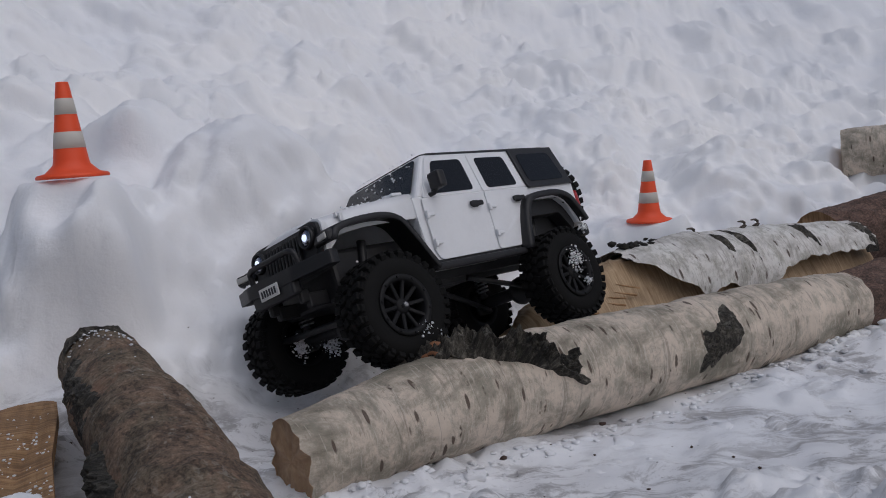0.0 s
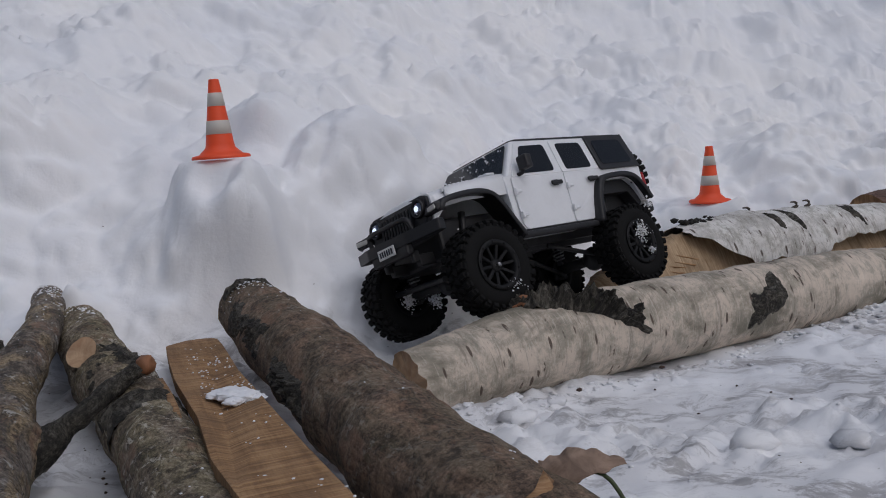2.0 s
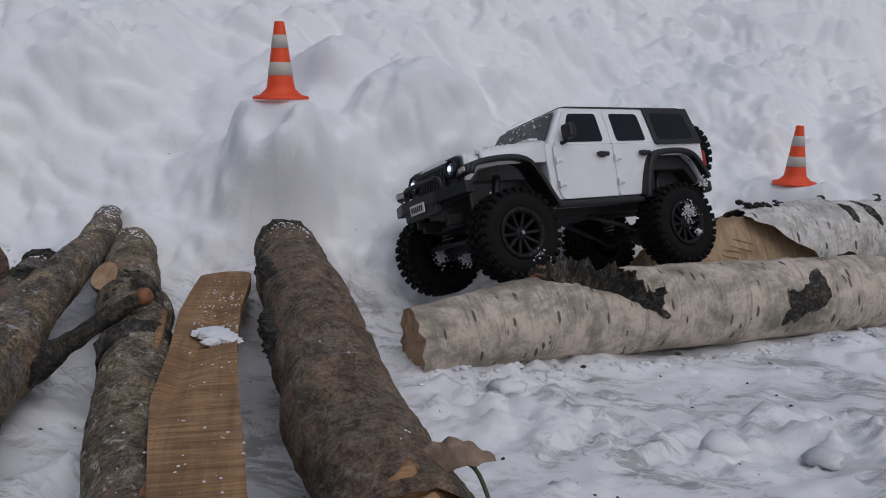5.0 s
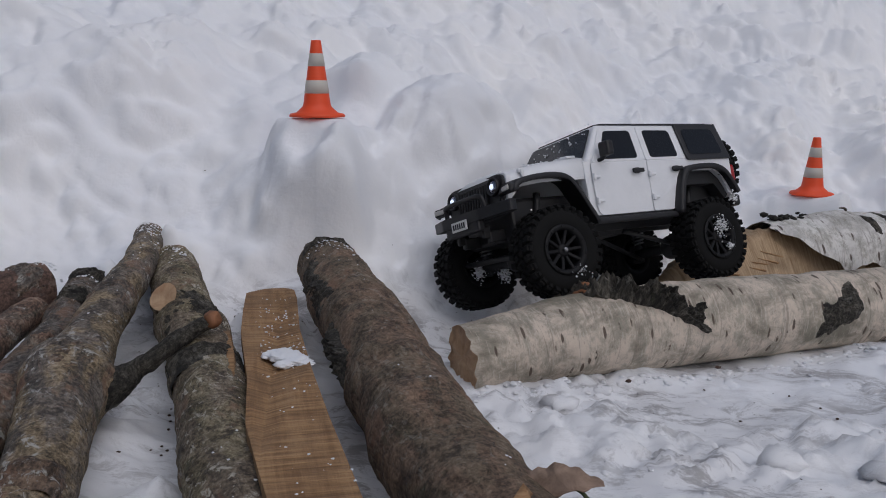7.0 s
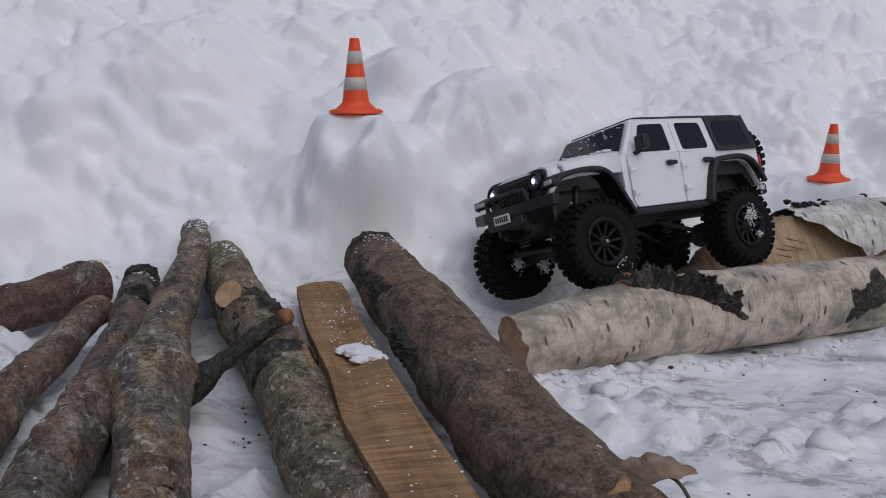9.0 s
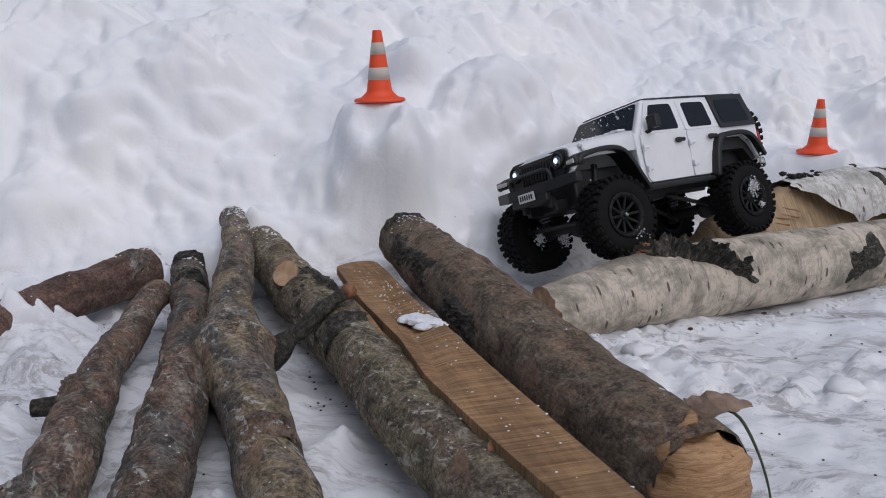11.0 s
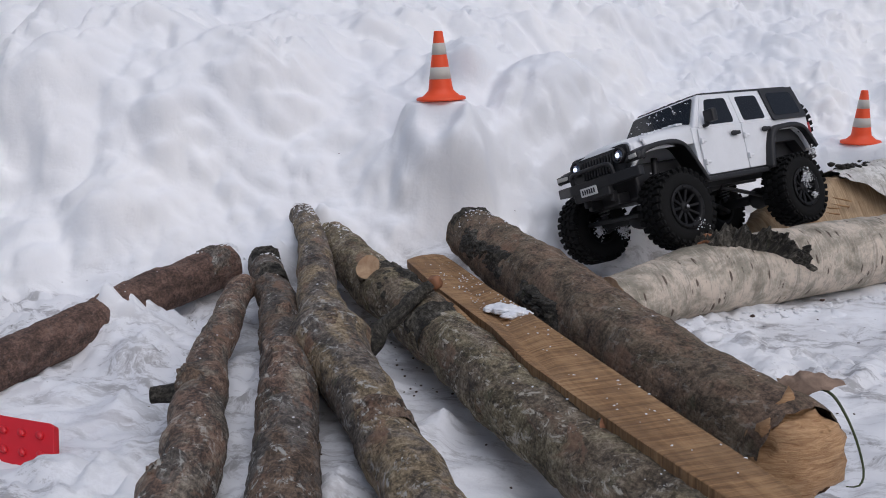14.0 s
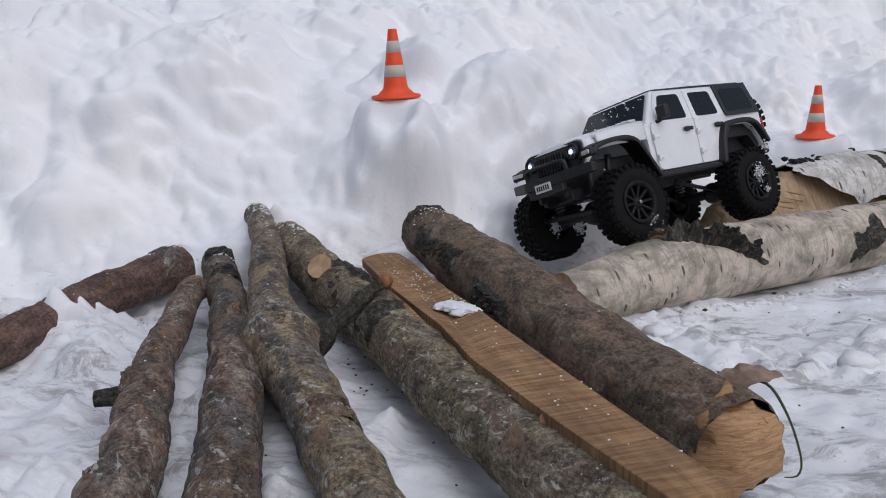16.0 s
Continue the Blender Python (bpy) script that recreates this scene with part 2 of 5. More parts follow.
WOOD_ORANGE = wood_material("fresh_scar_wood", (0.34, 0.15, 0.07), (0.17, 0.07, 0.03), scale=70)
WHITE_PAINT = plain("white_body_plastic", (0.80, 0.81, 0.83), 0.32, 0, 0.0, coat=0.25)
BLACK_PLASTIC = plain("black_trim_plastic", (0.011, 0.011, 0.013), 0.5, 0, 0.25, 900)
BLACK_SATIN = plain("black_hardtop_plastic", (0.022, 0.022, 0.024), 0.42, 0, 0.15, 900)
GLASS_DARK = plain("tinted_window_plastic", (0.008, 0.009, 0.011), 0.14, 0, 0, spec=0.5)
RUBBER = plain("tyre_rubber", (0.006, 0.006, 0.006), 0.8, 0, 0.4, 500, spec=0.2)
RIM_BLACK = plain("black_rim_plastic", (0.007, 0.007, 0.008), 0.55, 0, 0.1, 500, spec=0.25)
STEEL = plain("dull_steel", (0.35, 0.35, 0.36), 0.4, 1.0)
CHROME = plain("lamp_reflector", (0.32, 0.34, 0.40), 0.22, 1.0)
RED_LENS = plain("red_lens", (0.35, 0.01, 0.012), 0.25)
CLEAR_LENS = plain("clear_lens", (0.55, 0.54, 0.50), 0.25)
PLATE_WHITE = plain("plate_white", (0.72, 0.72, 0.70), 0.45)
INK = plain("plate_ink", (0.03, 0.03, 0.035), 0.6)
LED = glow("lamp_led", (0.72, 0.82, 1.0), 1.1)
ORANGE = plain("orange_cone_plastic", (0.85, 0.085, 0.018), 0.5, 0, 0.1)
BAND = plain("grey_white_band", (0.55, 0.52, 0.47), 0.6, 0, 0.3, 200)
RED_PLASTIC = plain("red_plastic", (0.62, 0.02, 0.03), 0.38)
PEEL = wood_material("peeled_bark", (0.44, 0.31, 0.23), (0.20, 0.135, 0.095), scale=70.0, rough=0.85)
GRASS = plain("dry_green_grass", (0.05, 0.065, 0.022), 0.6)


# ---- builders ----
def smooth(bm, on=True):
    for f in bm.faces:
        f.smooth = on


def mesh_of(name, bm, material):
    me = bpy.data.meshes.new(name)
    bmesh.ops.recalc_face_normals(bm, faces=bm.faces)
    bm.to_mesh(me)
    bm.free()
    for m in material if isinstance(material, (list, tuple)) else [material]:
        me.materials.append(m)
    return me


def part(name, bm, material, parent=None, label=""):
    """Links a bmesh as one mesh object, under a thing or a part."""
    ob = new(name, mesh_of(name, bm, material))
    ob.parent = parent
    return tagged(ob, label) if label else ob


def thing(name, m, label, category, group="", kind=""):
    ob = new(name)
    ob.empty_display_size = 0.02
    ob.matrix_world = m
    return tagged(ob, label, category, group, kind)


def box(bm, c, s, bevel=0.0, m=None, seg=2):
    r = bmesh.ops.create_cube(bm, size=1.0)
    vs = r["verts"]
    for v in vs:
        v.co = Vector((v.co.x * s[0], v.co.y * s[1], v.co.z * s[2]))
    if bevel:
        es = {e for v in vs for e in v.link_edges}
        out = bmesh.ops.bevel(bm, geom=list(es), offset=bevel, segments=seg, profile=0.5, affect="EDGES")
        vs = list({v for f in out["faces"] for v in f.verts} | {v for v in vs if v.is_valid})
    mm = Matrix.Translation(c) @ (m or Matrix())
    for v in vs:
        v.co = mm @ v.co
    return vs


def rounded(points, r, n=4):
    """A closed outline with its corners rounded."""
    out, k = [], len(points)
    for i in range(k):
        p, a, b = (Vector(points[j % k]) for j in (i, i - 1, i + 1))
        ra = min(r, (a - p).length * 0.45, (b - p).length * 0.45)
        u, w = p + (a - p).normalized() * ra, p + (b - p).normalized() * ra
        for j in range(n + 1):
            t = j / n
            out.append(u * (1 - t) ** 2 + p * 2 * t * (1 - t) + w * t * t)
    return out


def slab(bm, outline, place, thick, bevel=0.0):
    """A plate: outline of 2D points, place(u, v, w) gives the 3D point, w runs from 0 to thick."""
    n = len(outline)
    a = [bm.verts.new(place(p[0], p[1], 0.0)) for p in outline]
    b = [bm.verts.new(place(p[0], p[1], thick)) for p in outline]
    top = bm.faces.new(b)
    bm.faces.new(a[::-1])
    for i in range(n):
        bm.faces.new((a[i], a[(i + 1) % n], b[(i + 1) % n], b[i]))
    if bevel:
        bmesh.ops.bevel(bm, geom=list(top.edges), offset=bevel, segments=2, profile=0.5, affect="EDGES")


def lathe(bm, profile, n=32, axis="z", closed=True):
    """profile: (radius, height) pairs turned round an axis."""
    rings = []
    for r, h in profile:
        ring = []
        for i in range(n):
            a = 2 * math.pi * i / n
            p = (r * math.cos(a), r * math.sin(a), h)
            ring.append(bm.verts.new(p if axis == "z" else (p[0], p[2], p[1])))
        rings.append(ring)
    for a, b in zip(rings[:-1], rings[1:]):
        for i in range(n):
            bm.faces.new((a[i], a[(i + 1) % n], b[(i + 1) % n], b[i]))
    for ring, (r, h) in ((rings[0], profile[0]), (rings[-1], profile[-1])):
        if closed and r > 1e-6:
            bm.faces.new(ring)
    return rings


def spline(pts, step):
    """Points of a Catmull-Rom curve through pts (tuples of any length), about step apart."""
    P = [np.array(p, float) for p in pts]
    P = [2 * P[0] - P[1]] + P + [2 * P[-1] - P[-2]]
    out = []
    for i in range(1, len(P) - 2):
        n = max(2, int(np.linalg.norm((P[i + 1] - P[i])[:3]) / step))
        for j in range(n):
            t = j / n
            out.append(0.5 * (2 * P[i] + (P[i + 1] - P[i - 1]) * t + (2 * P[i - 1] - 5 * P[i] + 4 * P[i + 1] - P[i + 2]) * t * t + (3 * P[i] - P[i - 1] - 3 * P[i + 1] + P[i + 2]) * t ** 3))
    out.append(P[-2])
    return out


def tube(bm, pts, n=36, step=0.006, rough=0.0, freq=40.0, seed=0.0, clip=None, arc=None, lift=0.0, ragged=0.0, mat=0, caps=(True, True), cap_mat=1, bulges=(), end_rough=0.0):
    """A log: pts are (x, y, z, radius). u goes round and v along, in metres. clip = ((side, up), offset) cuts it flat; arc = (from, to) degrees leaves a shell."""
    uv = bm.loops.layers.uv.verify()
    C = spline(pts, step)
    rings, run = [], 0.0
    side_prev = None
    for k, c in enumerate(C):
        p = Vector(c[:3])
        d = (Vector(C[min(k + 1, len(C) - 1)][:3]) - Vector(C[max(k - 1, 0)][:3])).normalized()
        s = d.cross(Vector((0, 0, 1))).normalized()
        u = s.cross(d).normalized()
        if k:
            run += (p - Vector(C[k - 1][:3])).length
        if rough and k and k < len(C) - 1:
            p = p + s * 0.0045 * noise.noise(Vector((run * 15, seed * 5.3, 0))) + u * 0.002 * noise.noise(Vector((run * 15, seed * 5.3, 4)))
        ring = []
        count = n if not arc else n + 1
        for i in range(count):
            lo = arc[0] if arc and not isinstance(arc[0], list) else (float(np.interp(k / (len(C) - 1), *arc[0])) + 7 * noise.noise(p * 60) if arc else 0)
            a = 2 * math.pi * i / n - math.pi / 2 if not arc else radians(lo + (arc[1] - lo) * i / n)
            q = p + (s * math.cos(a) + u * math.sin(a)) * c[3]
            f = 1.0
            if rough:
                f += 0.05 * noise.noise(Vector((run * 13, seed * 3.7, math.cos(a) * 0.6)))
                f += rough * (noise.noise(q * freq + Vector((seed, 0, 0))) + 0.5 * noise.noise(q * freq * 2.7 + Vector((0, seed, 0))) + 0.42 * noise.noise(q * freq * 6 + Vector((0, seed, 0))))
            for (t, ang, size, width) in bulges:
                w = math.exp(-((run - t) / width) ** 2) * max(0.0, math.cos(a - radians(ang)))
                f += size * w
            r = c[3] * f + lift
            x, y = math.cos(a) * r, math.sin(a) * r
            if clip:
                (cx, cy), off = clip
                o = x * cx + y * cy - off - 0.003 * noise.noise(q * 30)
                if o > 0:
                    x, y = x - cx * o, y - cy * o
            e = 0.0
            if ragged and (k == 0 or k == len(C) - 1):
                e = ragged * noise.noise(q * 90 + Vector((seed, 3, 1))) * (1 if k else -1)
            ring.append((bm.verts.new(p + s * x + u * y + d * e), a * c[3], run))
        rings.append(ring)
    for k in range(len(rings) - 1):
        m = len(rings[k])
        for i in range(m if not arc else m - 1):
            j = (i + 1) % m
            quad = (rings[k][i], rings[k][j], rings[k + 1][j], rings[k + 1][i])
            f = bm.faces.new([v[0] for v in quad])
            f.material_index, f.smooth = mat, True
            for lp, v in zip(f.loops, quad):
                lp[uv].uv = (v[1] + (2 * math.pi * C[k][3] if (not arc and j == 0 and v in (quad[1], quad[2])) else 0), v[2])
    if not arc:
        for on, k in zip(caps, (0, -1)):
            if on:
                ring = rings[k]
                inner = bm.verts.new(sum((v[0].co for v in ring), Vector()) / len(ring) + Vector((0, 0, 0)))
                for i in range(len(ring)):
                    f = bm.faces.new((ring[i][0], ring[(i + 1) % len(ring)][0], inner))
                    f.material_index = cap_mat
    return rings, C


def wire(bm, pts, r, n=8, step=0.004):
    tube(bm, [(*p, r) for p in pts] if len(pts[0]) == 3 else pts, n=n, step=step, cap_mat=0)


PLACE = {}


def wthing(name, at, label, category, group="", kind=""):
    """A thing whose parts are given in world coordinates."""
    m = Matrix.Translation(at)
    ob = thing(name, m, label, category, group, kind)
    PLACE[ob.name] = m
    return ob


def wpart(name, bm, material, parent, label=""):
    ob = part(name, bm, material, parent, label)
    top = parent
    ob.matrix_parent_inverse = PLACE[top.name].inverted()
    PLACE[ob.name] = Matrix()
    return ob


# ---- snow ----
FOOT = [(-4.0, 0.05), (-1.2, -0.10), (-0.9, -0.02), (-0.55, 0.02), (-0.35, 0.12), (-0.2, 0.27), (0.0, 0.50), (0.2, 0.60), (0.45, 0.72), (0.75, 0.92), (1.1, 1.05), (3.0, 1.3), (9.0, 2.0)]
MOUNDS = [(-0.36, 0.34, 0.11, 0.04), (-0.15, 0.42, 0.13, 0.09), (0.02, 0.66, 0.10, 0.08), (0.62, 1.02, 0.12, 0.10), (-1.0, 0.25, 0.2, 0.10), (-0.34, 0.42, 0.14, 0.10), (-0.58, 0.42, 0.14, 0.07)]
HEAPS = [(-0.800, -0.215, 0.062, 0.046), (-0.86, -0.19, 0.08, 0.028), (-0.74, -0.28, 0.05, 0.018), (-0.36, -0.44, 0.022, 0.030), (-0.375, -0.475, 0.026, 0.020), (-0.42, -0.57, 0.03, 0.014), (-0.745, -0.30, 0.03, 0.02), (-0.70, -0.42, 0.03, 0.018), (-0.63, 0.12, 0.03, 0.03), (-0.46, 0.06, 0.02, 0.03), (-0.40, 0.14, 0.03, 0.03), (-0.69, 0.04, 0.03, 0.035), (0.56, 0.33, 0.035, 0.020), (0.50, 0.28, 0.025, 0.014), (0.63, 0.37, 0.03, 0.018)]
CONE_FEET = [(-0.453, 0.235, 0.301, 0.046), (0.352, 0.775, 0.154, 0.042)]
LATTICE = np.random.RandomState(11).permutation(512)
LATTICE = np.concatenate([LATTICE, LATTICE, LATTICE])
SLOPES = np.random.RandomState(12).normal(size=(512, 3))
SLOPES = (SLOPES / np.linalg.norm(SLOPES, axis=1)[:, None]).T.astype(np.float32).copy()


def swell(x, y, z, f, shift=0.0):
    """Smooth gradient noise on arrays, about -0.7 to 0.7, with f waves to the metre."""
    p = [(x * f + shift).astype(np.float32), (y * f + shift * 1.7).astype(np.float32), (z * f + 3.1).astype(np.float32)]
    whole = [np.floor(v) for v in p]
    rest = [a - b for a, b in zip(p, whole)]
    ease = [r * r * r * (r * (r * 6 - 15) + 10) for r in rest]
    cell = [w.astype(np.int32) & 511 for w in whole]
    out = np.zeros_like(p[0])
    for a in (0, 1):
        ka, wa, ra = LATTICE[cell[0] + a], ease[0] if a else 1 - ease[0], rest[0] - a
        for b in (0, 1):
            kb, wb, rb = LATTICE[ka + cell[1] + b], (ease[1] if b else 1 - ease[1]) * wa, rest[1] - b
            for c in (0, 1):
                k = LATTICE[kb + cell[2] + c]
                out += (SLOPES[0][k] * ra + SLOPES[1][k] * rb + SLOPES[2][k] * (rest[2] - c)) * wb * (ease[2] if c else 1 - ease[2])
    return out * 1.25


def billow(x, y, z, f, shift, edge=0.09):
    """Rounded puffs with soft creases between them, about 0 to 0.7."""
    return np.sqrt(swell(x, y, z, f, shift) ** 2 + edge * edge) - edge


def smoothstep(a, b, v):
    k = np.clip((v - a) / (b - a), 0.0, 1.0)
    return k * k * (3 - 2 * k)


def snow_form(x, y):
    """The large form of the snow: a trodden strip in front, a bank of cleared snow behind it."""
    o = np.zeros_like(x)
    h = 0.03 * np.clip((-0.15 - x) / 0.3, 0, 1) + 0.010 * swell(x, y, o, 5) + 0.006 * swell(x, y, o, 14, 4.0)
    far = np.clip(1.6 - 0.25 * np.hypot(x, y), 0.25, 1)
    lumpy = smoothstep(-0.12, 0.25, swell(x, y, o, 4.5, 9.0))
    h = h + far * (0.003 * swell(x, y, o, 60, 2.0) + 0.006 * swell(x, y, o, 27, 8.0) + lumpy * (0.030 * billow(x, y, o, 20, 1.0, 0.04) + 0.017 * billow(x, y, o, 46, 5.0, 0.04) + 0.008 * billow(x, y, o, 95, 3.0, 0.04))) - 0.004
    d = y - np.interp(x, *zip(*FOOT)) + 0.05 * swell(x, y, o, 4, 7.0)
    run = np.maximum(0.0, d)
    bank = 0.03 * smoothstep(-0.12, 0.12, d) + 0.56 * np.minimum(run, 2.6) + 0.10 * np.clip(run - 2.6, 0, 3)
    # the face stands steeper behind the tips of the crosswise logs
    bank = bank + 0.11 * smoothstep(0.12, 0.27, d) * (1 - smoothstep(-0.80, -0.56, x))
    for mx, my, r, a in MOUNDS:
        bank = bank + a * np.exp(-(np.hypot(x - mx, y - my) / r) ** 4 * 0.5) * (d > -0.12)
    h = h + bank
    # the cones stand on rounded heads of snow
    for cx, cy, cz, r in CONE_FEET:
        away = np.hypot(x - cx, (y - cy) * np.where(y < cy, 1.25, 0.8))
        w = 1 - smoothstep(0.95 * r, 2.5 * r, away + 0.9 * r * swell(x, y, o, 11, 2.2))
        h = h * (1 - w) + (cz - 0.003) * w
    # a soft ridge of pushed-up snow along the far part of the front log
    q = np.hypot((x - 0.55) / 0.22, (y - 0.30) / 0.10)
    return h + 0.030 * np.exp(-q * q * 1.5) * (0.7 + 0.6 * swell(x, y, o, 28)), d


def snow_skin(x, y):
    """The snow's skin: the large form, then puffs pushed out of it towards the open side."""
    h, d = snow_form(x, y)
    o = np.zeros_like(x)
    for mx, my, r, a in HEAPS:
        q = np.hypot(x - mx, y - my) / r
        h = h + a * np.exp(-q * q * 1.3) * (0.75 + 0.6 * np.abs(swell(x, y, o, 30)) + 0.25 * swell(x, y, o, 75) + 0.12 * swell(x, y, o, 150))
    k = np.clip((-0.3 - x) / 0.3, 0, 1) * (d < 0.0)
    h = h + k * (0.014 * billow(x, y, h, 18, 3.0) + 0.008 * billow(x, y, h, 40, 6.0, 0.05) + 0.0035 * swell(x, y, h, 90))
    k = smoothstep(-0.14, 0.10, d)
    for cx, cy, cz, r in CONE_FEET:
        k = k * smoothstep(0.95, 1.5, np.hypot(x - cx, y - cy) / r)
    near = np.clip(1.7 - 0.5 * np.abs(y), 0.0, 1) * np.clip(2.2 - 0.7 * np.abs(x), 0.0, 1)
    puff = 0.13 * (billow(x, y, h, 3.4, 0.5, 0.16) - 0.12) * smoothstep(0.0, 0.40, d) + 0.088 * (billow(x, y, h, 7.5, 2.5, 0.11) - 0.11)
    puff = puff + near * (0.042 * (billow(x, y, h, 15, 7.5, 0.10) - 0.10) + 0.014 * (billow(x, y, h, 31, 4.5, 0.08) - 0.08) + 0.0020 * swell(x, y, h, 90, 1.5))
    puff = puff * k
    return x + 0.12 * puff, y - 0.60 * puff, h + 0.78 * puff


def snow_point(x, y):
    return tuple(float(v[0]) for v in snow_skin(np.array([x]), np.array([y])))


def axis_steps(lo, fine_lo, fine_hi, hi, step, grow):
    a = list(np.arange(fine_lo, fine_hi, step))
    s, v = step, fine_hi
    while v < hi:
        a.append(v)
        s *= grow
        v += s
    a.append(hi)
    s, v, left = step, fine_lo - step, []
    while v > lo:
        left.append(v)
        s *= grow
        v -= s
    return [lo] + left[::-1] + a


def build_ground():
    xs = np.array(axis_steps(-60.0, -1.05, 1.2, 60.0, 0.006, 1.04))
    ys = np.array(axis_steps(-40.0, -0.85, 1.4, 80.0, 0.005, 1.04))
    gx, gy = np.meshgrid(xs, ys)
    px, py, pz = (v.ravel() for v in snow_skin(gx, gy))
    verts = np.stack([px, py, pz], -1).tolist()
    nx, ny = len(xs), len(ys)
    first = (np.arange(ny - 1)[:, None] * nx + np.arange(nx - 1)).ravel()
    faces = np.stack([first, first + 1, first + nx + 1, first + nx], -1).tolist()
    me = bpy.data.meshes.new("ground")
    me.from_pydata(verts, [], faces)
    me.materials.append(SNOW)
    me.polygons.foreach_set("use_smooth", [True] * len(faces))
    return tagged(new("ground", me), "trodden snow rising into a lumpy white snow bank", "snow", kind="structure")


ground = build_ground()


# ---- logs ----
def blob(bm, c, r, amp=0.35, freq=30.0, sub=2, squash=1.0, mat=0):
    c = Vector(c)
    vs = bmesh.ops.create_icosphere(bm, subdivisions=sub, radius=1.0)["verts"]
    for v in vs:
        d = v.co.normalized()
        f = 1 + amp * noise.noise(d * 1.6 + c * freq) + amp * 0.6 * noise.noise(d * 4.2 + c * freq) + amp * 0.35 * noise.noise(d * 9 + c * freq)
        v.co = c + Vector((d.x, d.y, d.z * squash)) * r * f
    for v in vs:
        for f in v.link_faces:
            f.smooth, f.material_index = True, mat


def crust(bm, C, run0, run1, ang0, ang1, thick, seed, n_run=26, n_ang=16, freq=70.0):
    """A rough patch that lies on a log with the centre line C, between two lengths and two angles (degrees, 90 is the top)."""
    uv = bm.loops.layers.uv.verify()
    runs, total = [0.0], 0.0
    for a, b in zip(C[:-1], C[1:]):
        total += float(np.linalg.norm((b - a)[:3]))
        runs.append(total)
    grid = []
    for i in range(n_run + 1):
        row = []
        t = i / n_run
        run = run0 + (run1 - run0) * t
        c = np.array([np.interp(run, runs, [q[k] for q in C]) for k in range(4)])
        c2 = np.array([np.interp(run + 0.01, runs, [q[k] for q in C]) for k in range(4)])
        d = Vector(c2[:3] - c[:3])
        d = d.normalized() if d.length > 1e-6 else Vector(C[-1][:3] - C[-2][:3]).normalized()
        s = d.cross(Vector((0, 0, 1))).normalized()
        u = s.cross(d)
        for j in range(n_ang + 1):
            w = j / n_ang
            a0 = ang0[0] + (ang0[1] - ang0[0]) * t if isinstance(ang0, tuple) else ang0
            a1 = ang1[0] + (ang1[1] - ang1[0]) * t if isinstance(ang1, tuple) else ang1
            a = radians(a0 + (a1 - a0) * w)
            q = Vector(c[:3]) + (s * math.cos(a) + u * math.sin(a)) * c[3]
            edge = min(1.0, 5.0 * min(t, 1 - t, w, 1 - w) + 1.0 * noise.noise(q * 40 + Vector((seed, 0, 0))) + 0.5 * noise.noise(q * 105) - 0.40)
            lift = thick * max(-0.6, edge) * (0.85 + 0.7 * noise.noise(q * freq + Vector((seed, 0, 0))) + 0.5 * noise.noise(q * freq * 2.6) + 0.4 * noise.noise(q * freq * 6)) - 0.0004
            v = bm.verts.new(Vector(c[:3]) + (s * math.cos(a) + u * math.sin(a)) * (c[3] + lift))
            row.append((v, a * c[3], run))
        grid.append(row)
    for i in range(n_run):
        for j in range(n_ang):
            quad = (grid[i][j], grid[i][j + 1], grid[i + 1][j + 1], grid[i + 1][j])
            f = bm.faces.new([q[0] for q in quad])
            for lp, q in zip(f.loops, quad):
                lp[uv].uv = q[1:]


def cap(parent, ring, C, end, material, label="", dish=0.004, name="cut_end"):
    bm = bmesh.new()
    d = Vector((C[0] - C[1])[:3] if end == 0 else (C[-1] - C[-2])[:3]).normalized()
    co = [v[0] for v in ring]
    mid = sum((c for c in co), Vector()) / len(co)
    layers = []
    for f in (1.0, 0.985, 0.6, 0.3):
        layers.append([bm.verts.new(mid + (c - mid) * f - d * dish * (0.0 if f == 1.0 else 0.35) + d * 0.0016 * noise.noise(c * 80 + Vector((f * 9, 0, 0)))) for c in co])
    centre = bm.verts.new(mid - d * dish * 0.3)
    n = len(co)
    for a, b in zip(layers[:-1], layers[1:]):
        for i in range(n):
            bm.faces.new((a[i], a[(i + 1) % n], b[(i + 1) % n], b[i]))
    for i in range(n):
        bm.faces.new((layers[-1][i], layers[-1][(i + 1) % n], centre))
    return wpart(name, bm, material, parent, label)


def log(name, pts, material, label, group="", rough=0.06, freq=35.0, seed=0.0, ends=(WOOD_CUT, WOOD_CUT), n=40, step=0.0045, **more):
    at = tuple(pts[0][:3])
    ob = wthing(name, at, label, "log", group)
    bm = bmesh.new()
    rings, C = tube(bm, pts, n=n, step=step, rough=rough, freq=freq, seed=seed, caps=(False, False), **more)
    keep = [[(v[0].co.copy(), 0, 0) for v in rings[k]] for k in (0, -1)]
    wpart("bark", bm, material, ob)
    for k, m in ((0, ends[0]), (-1, ends[1])):
        if m:
            cap(ob, keep[k], C, 0 if k == 0 else 1, m)
    return ob, C


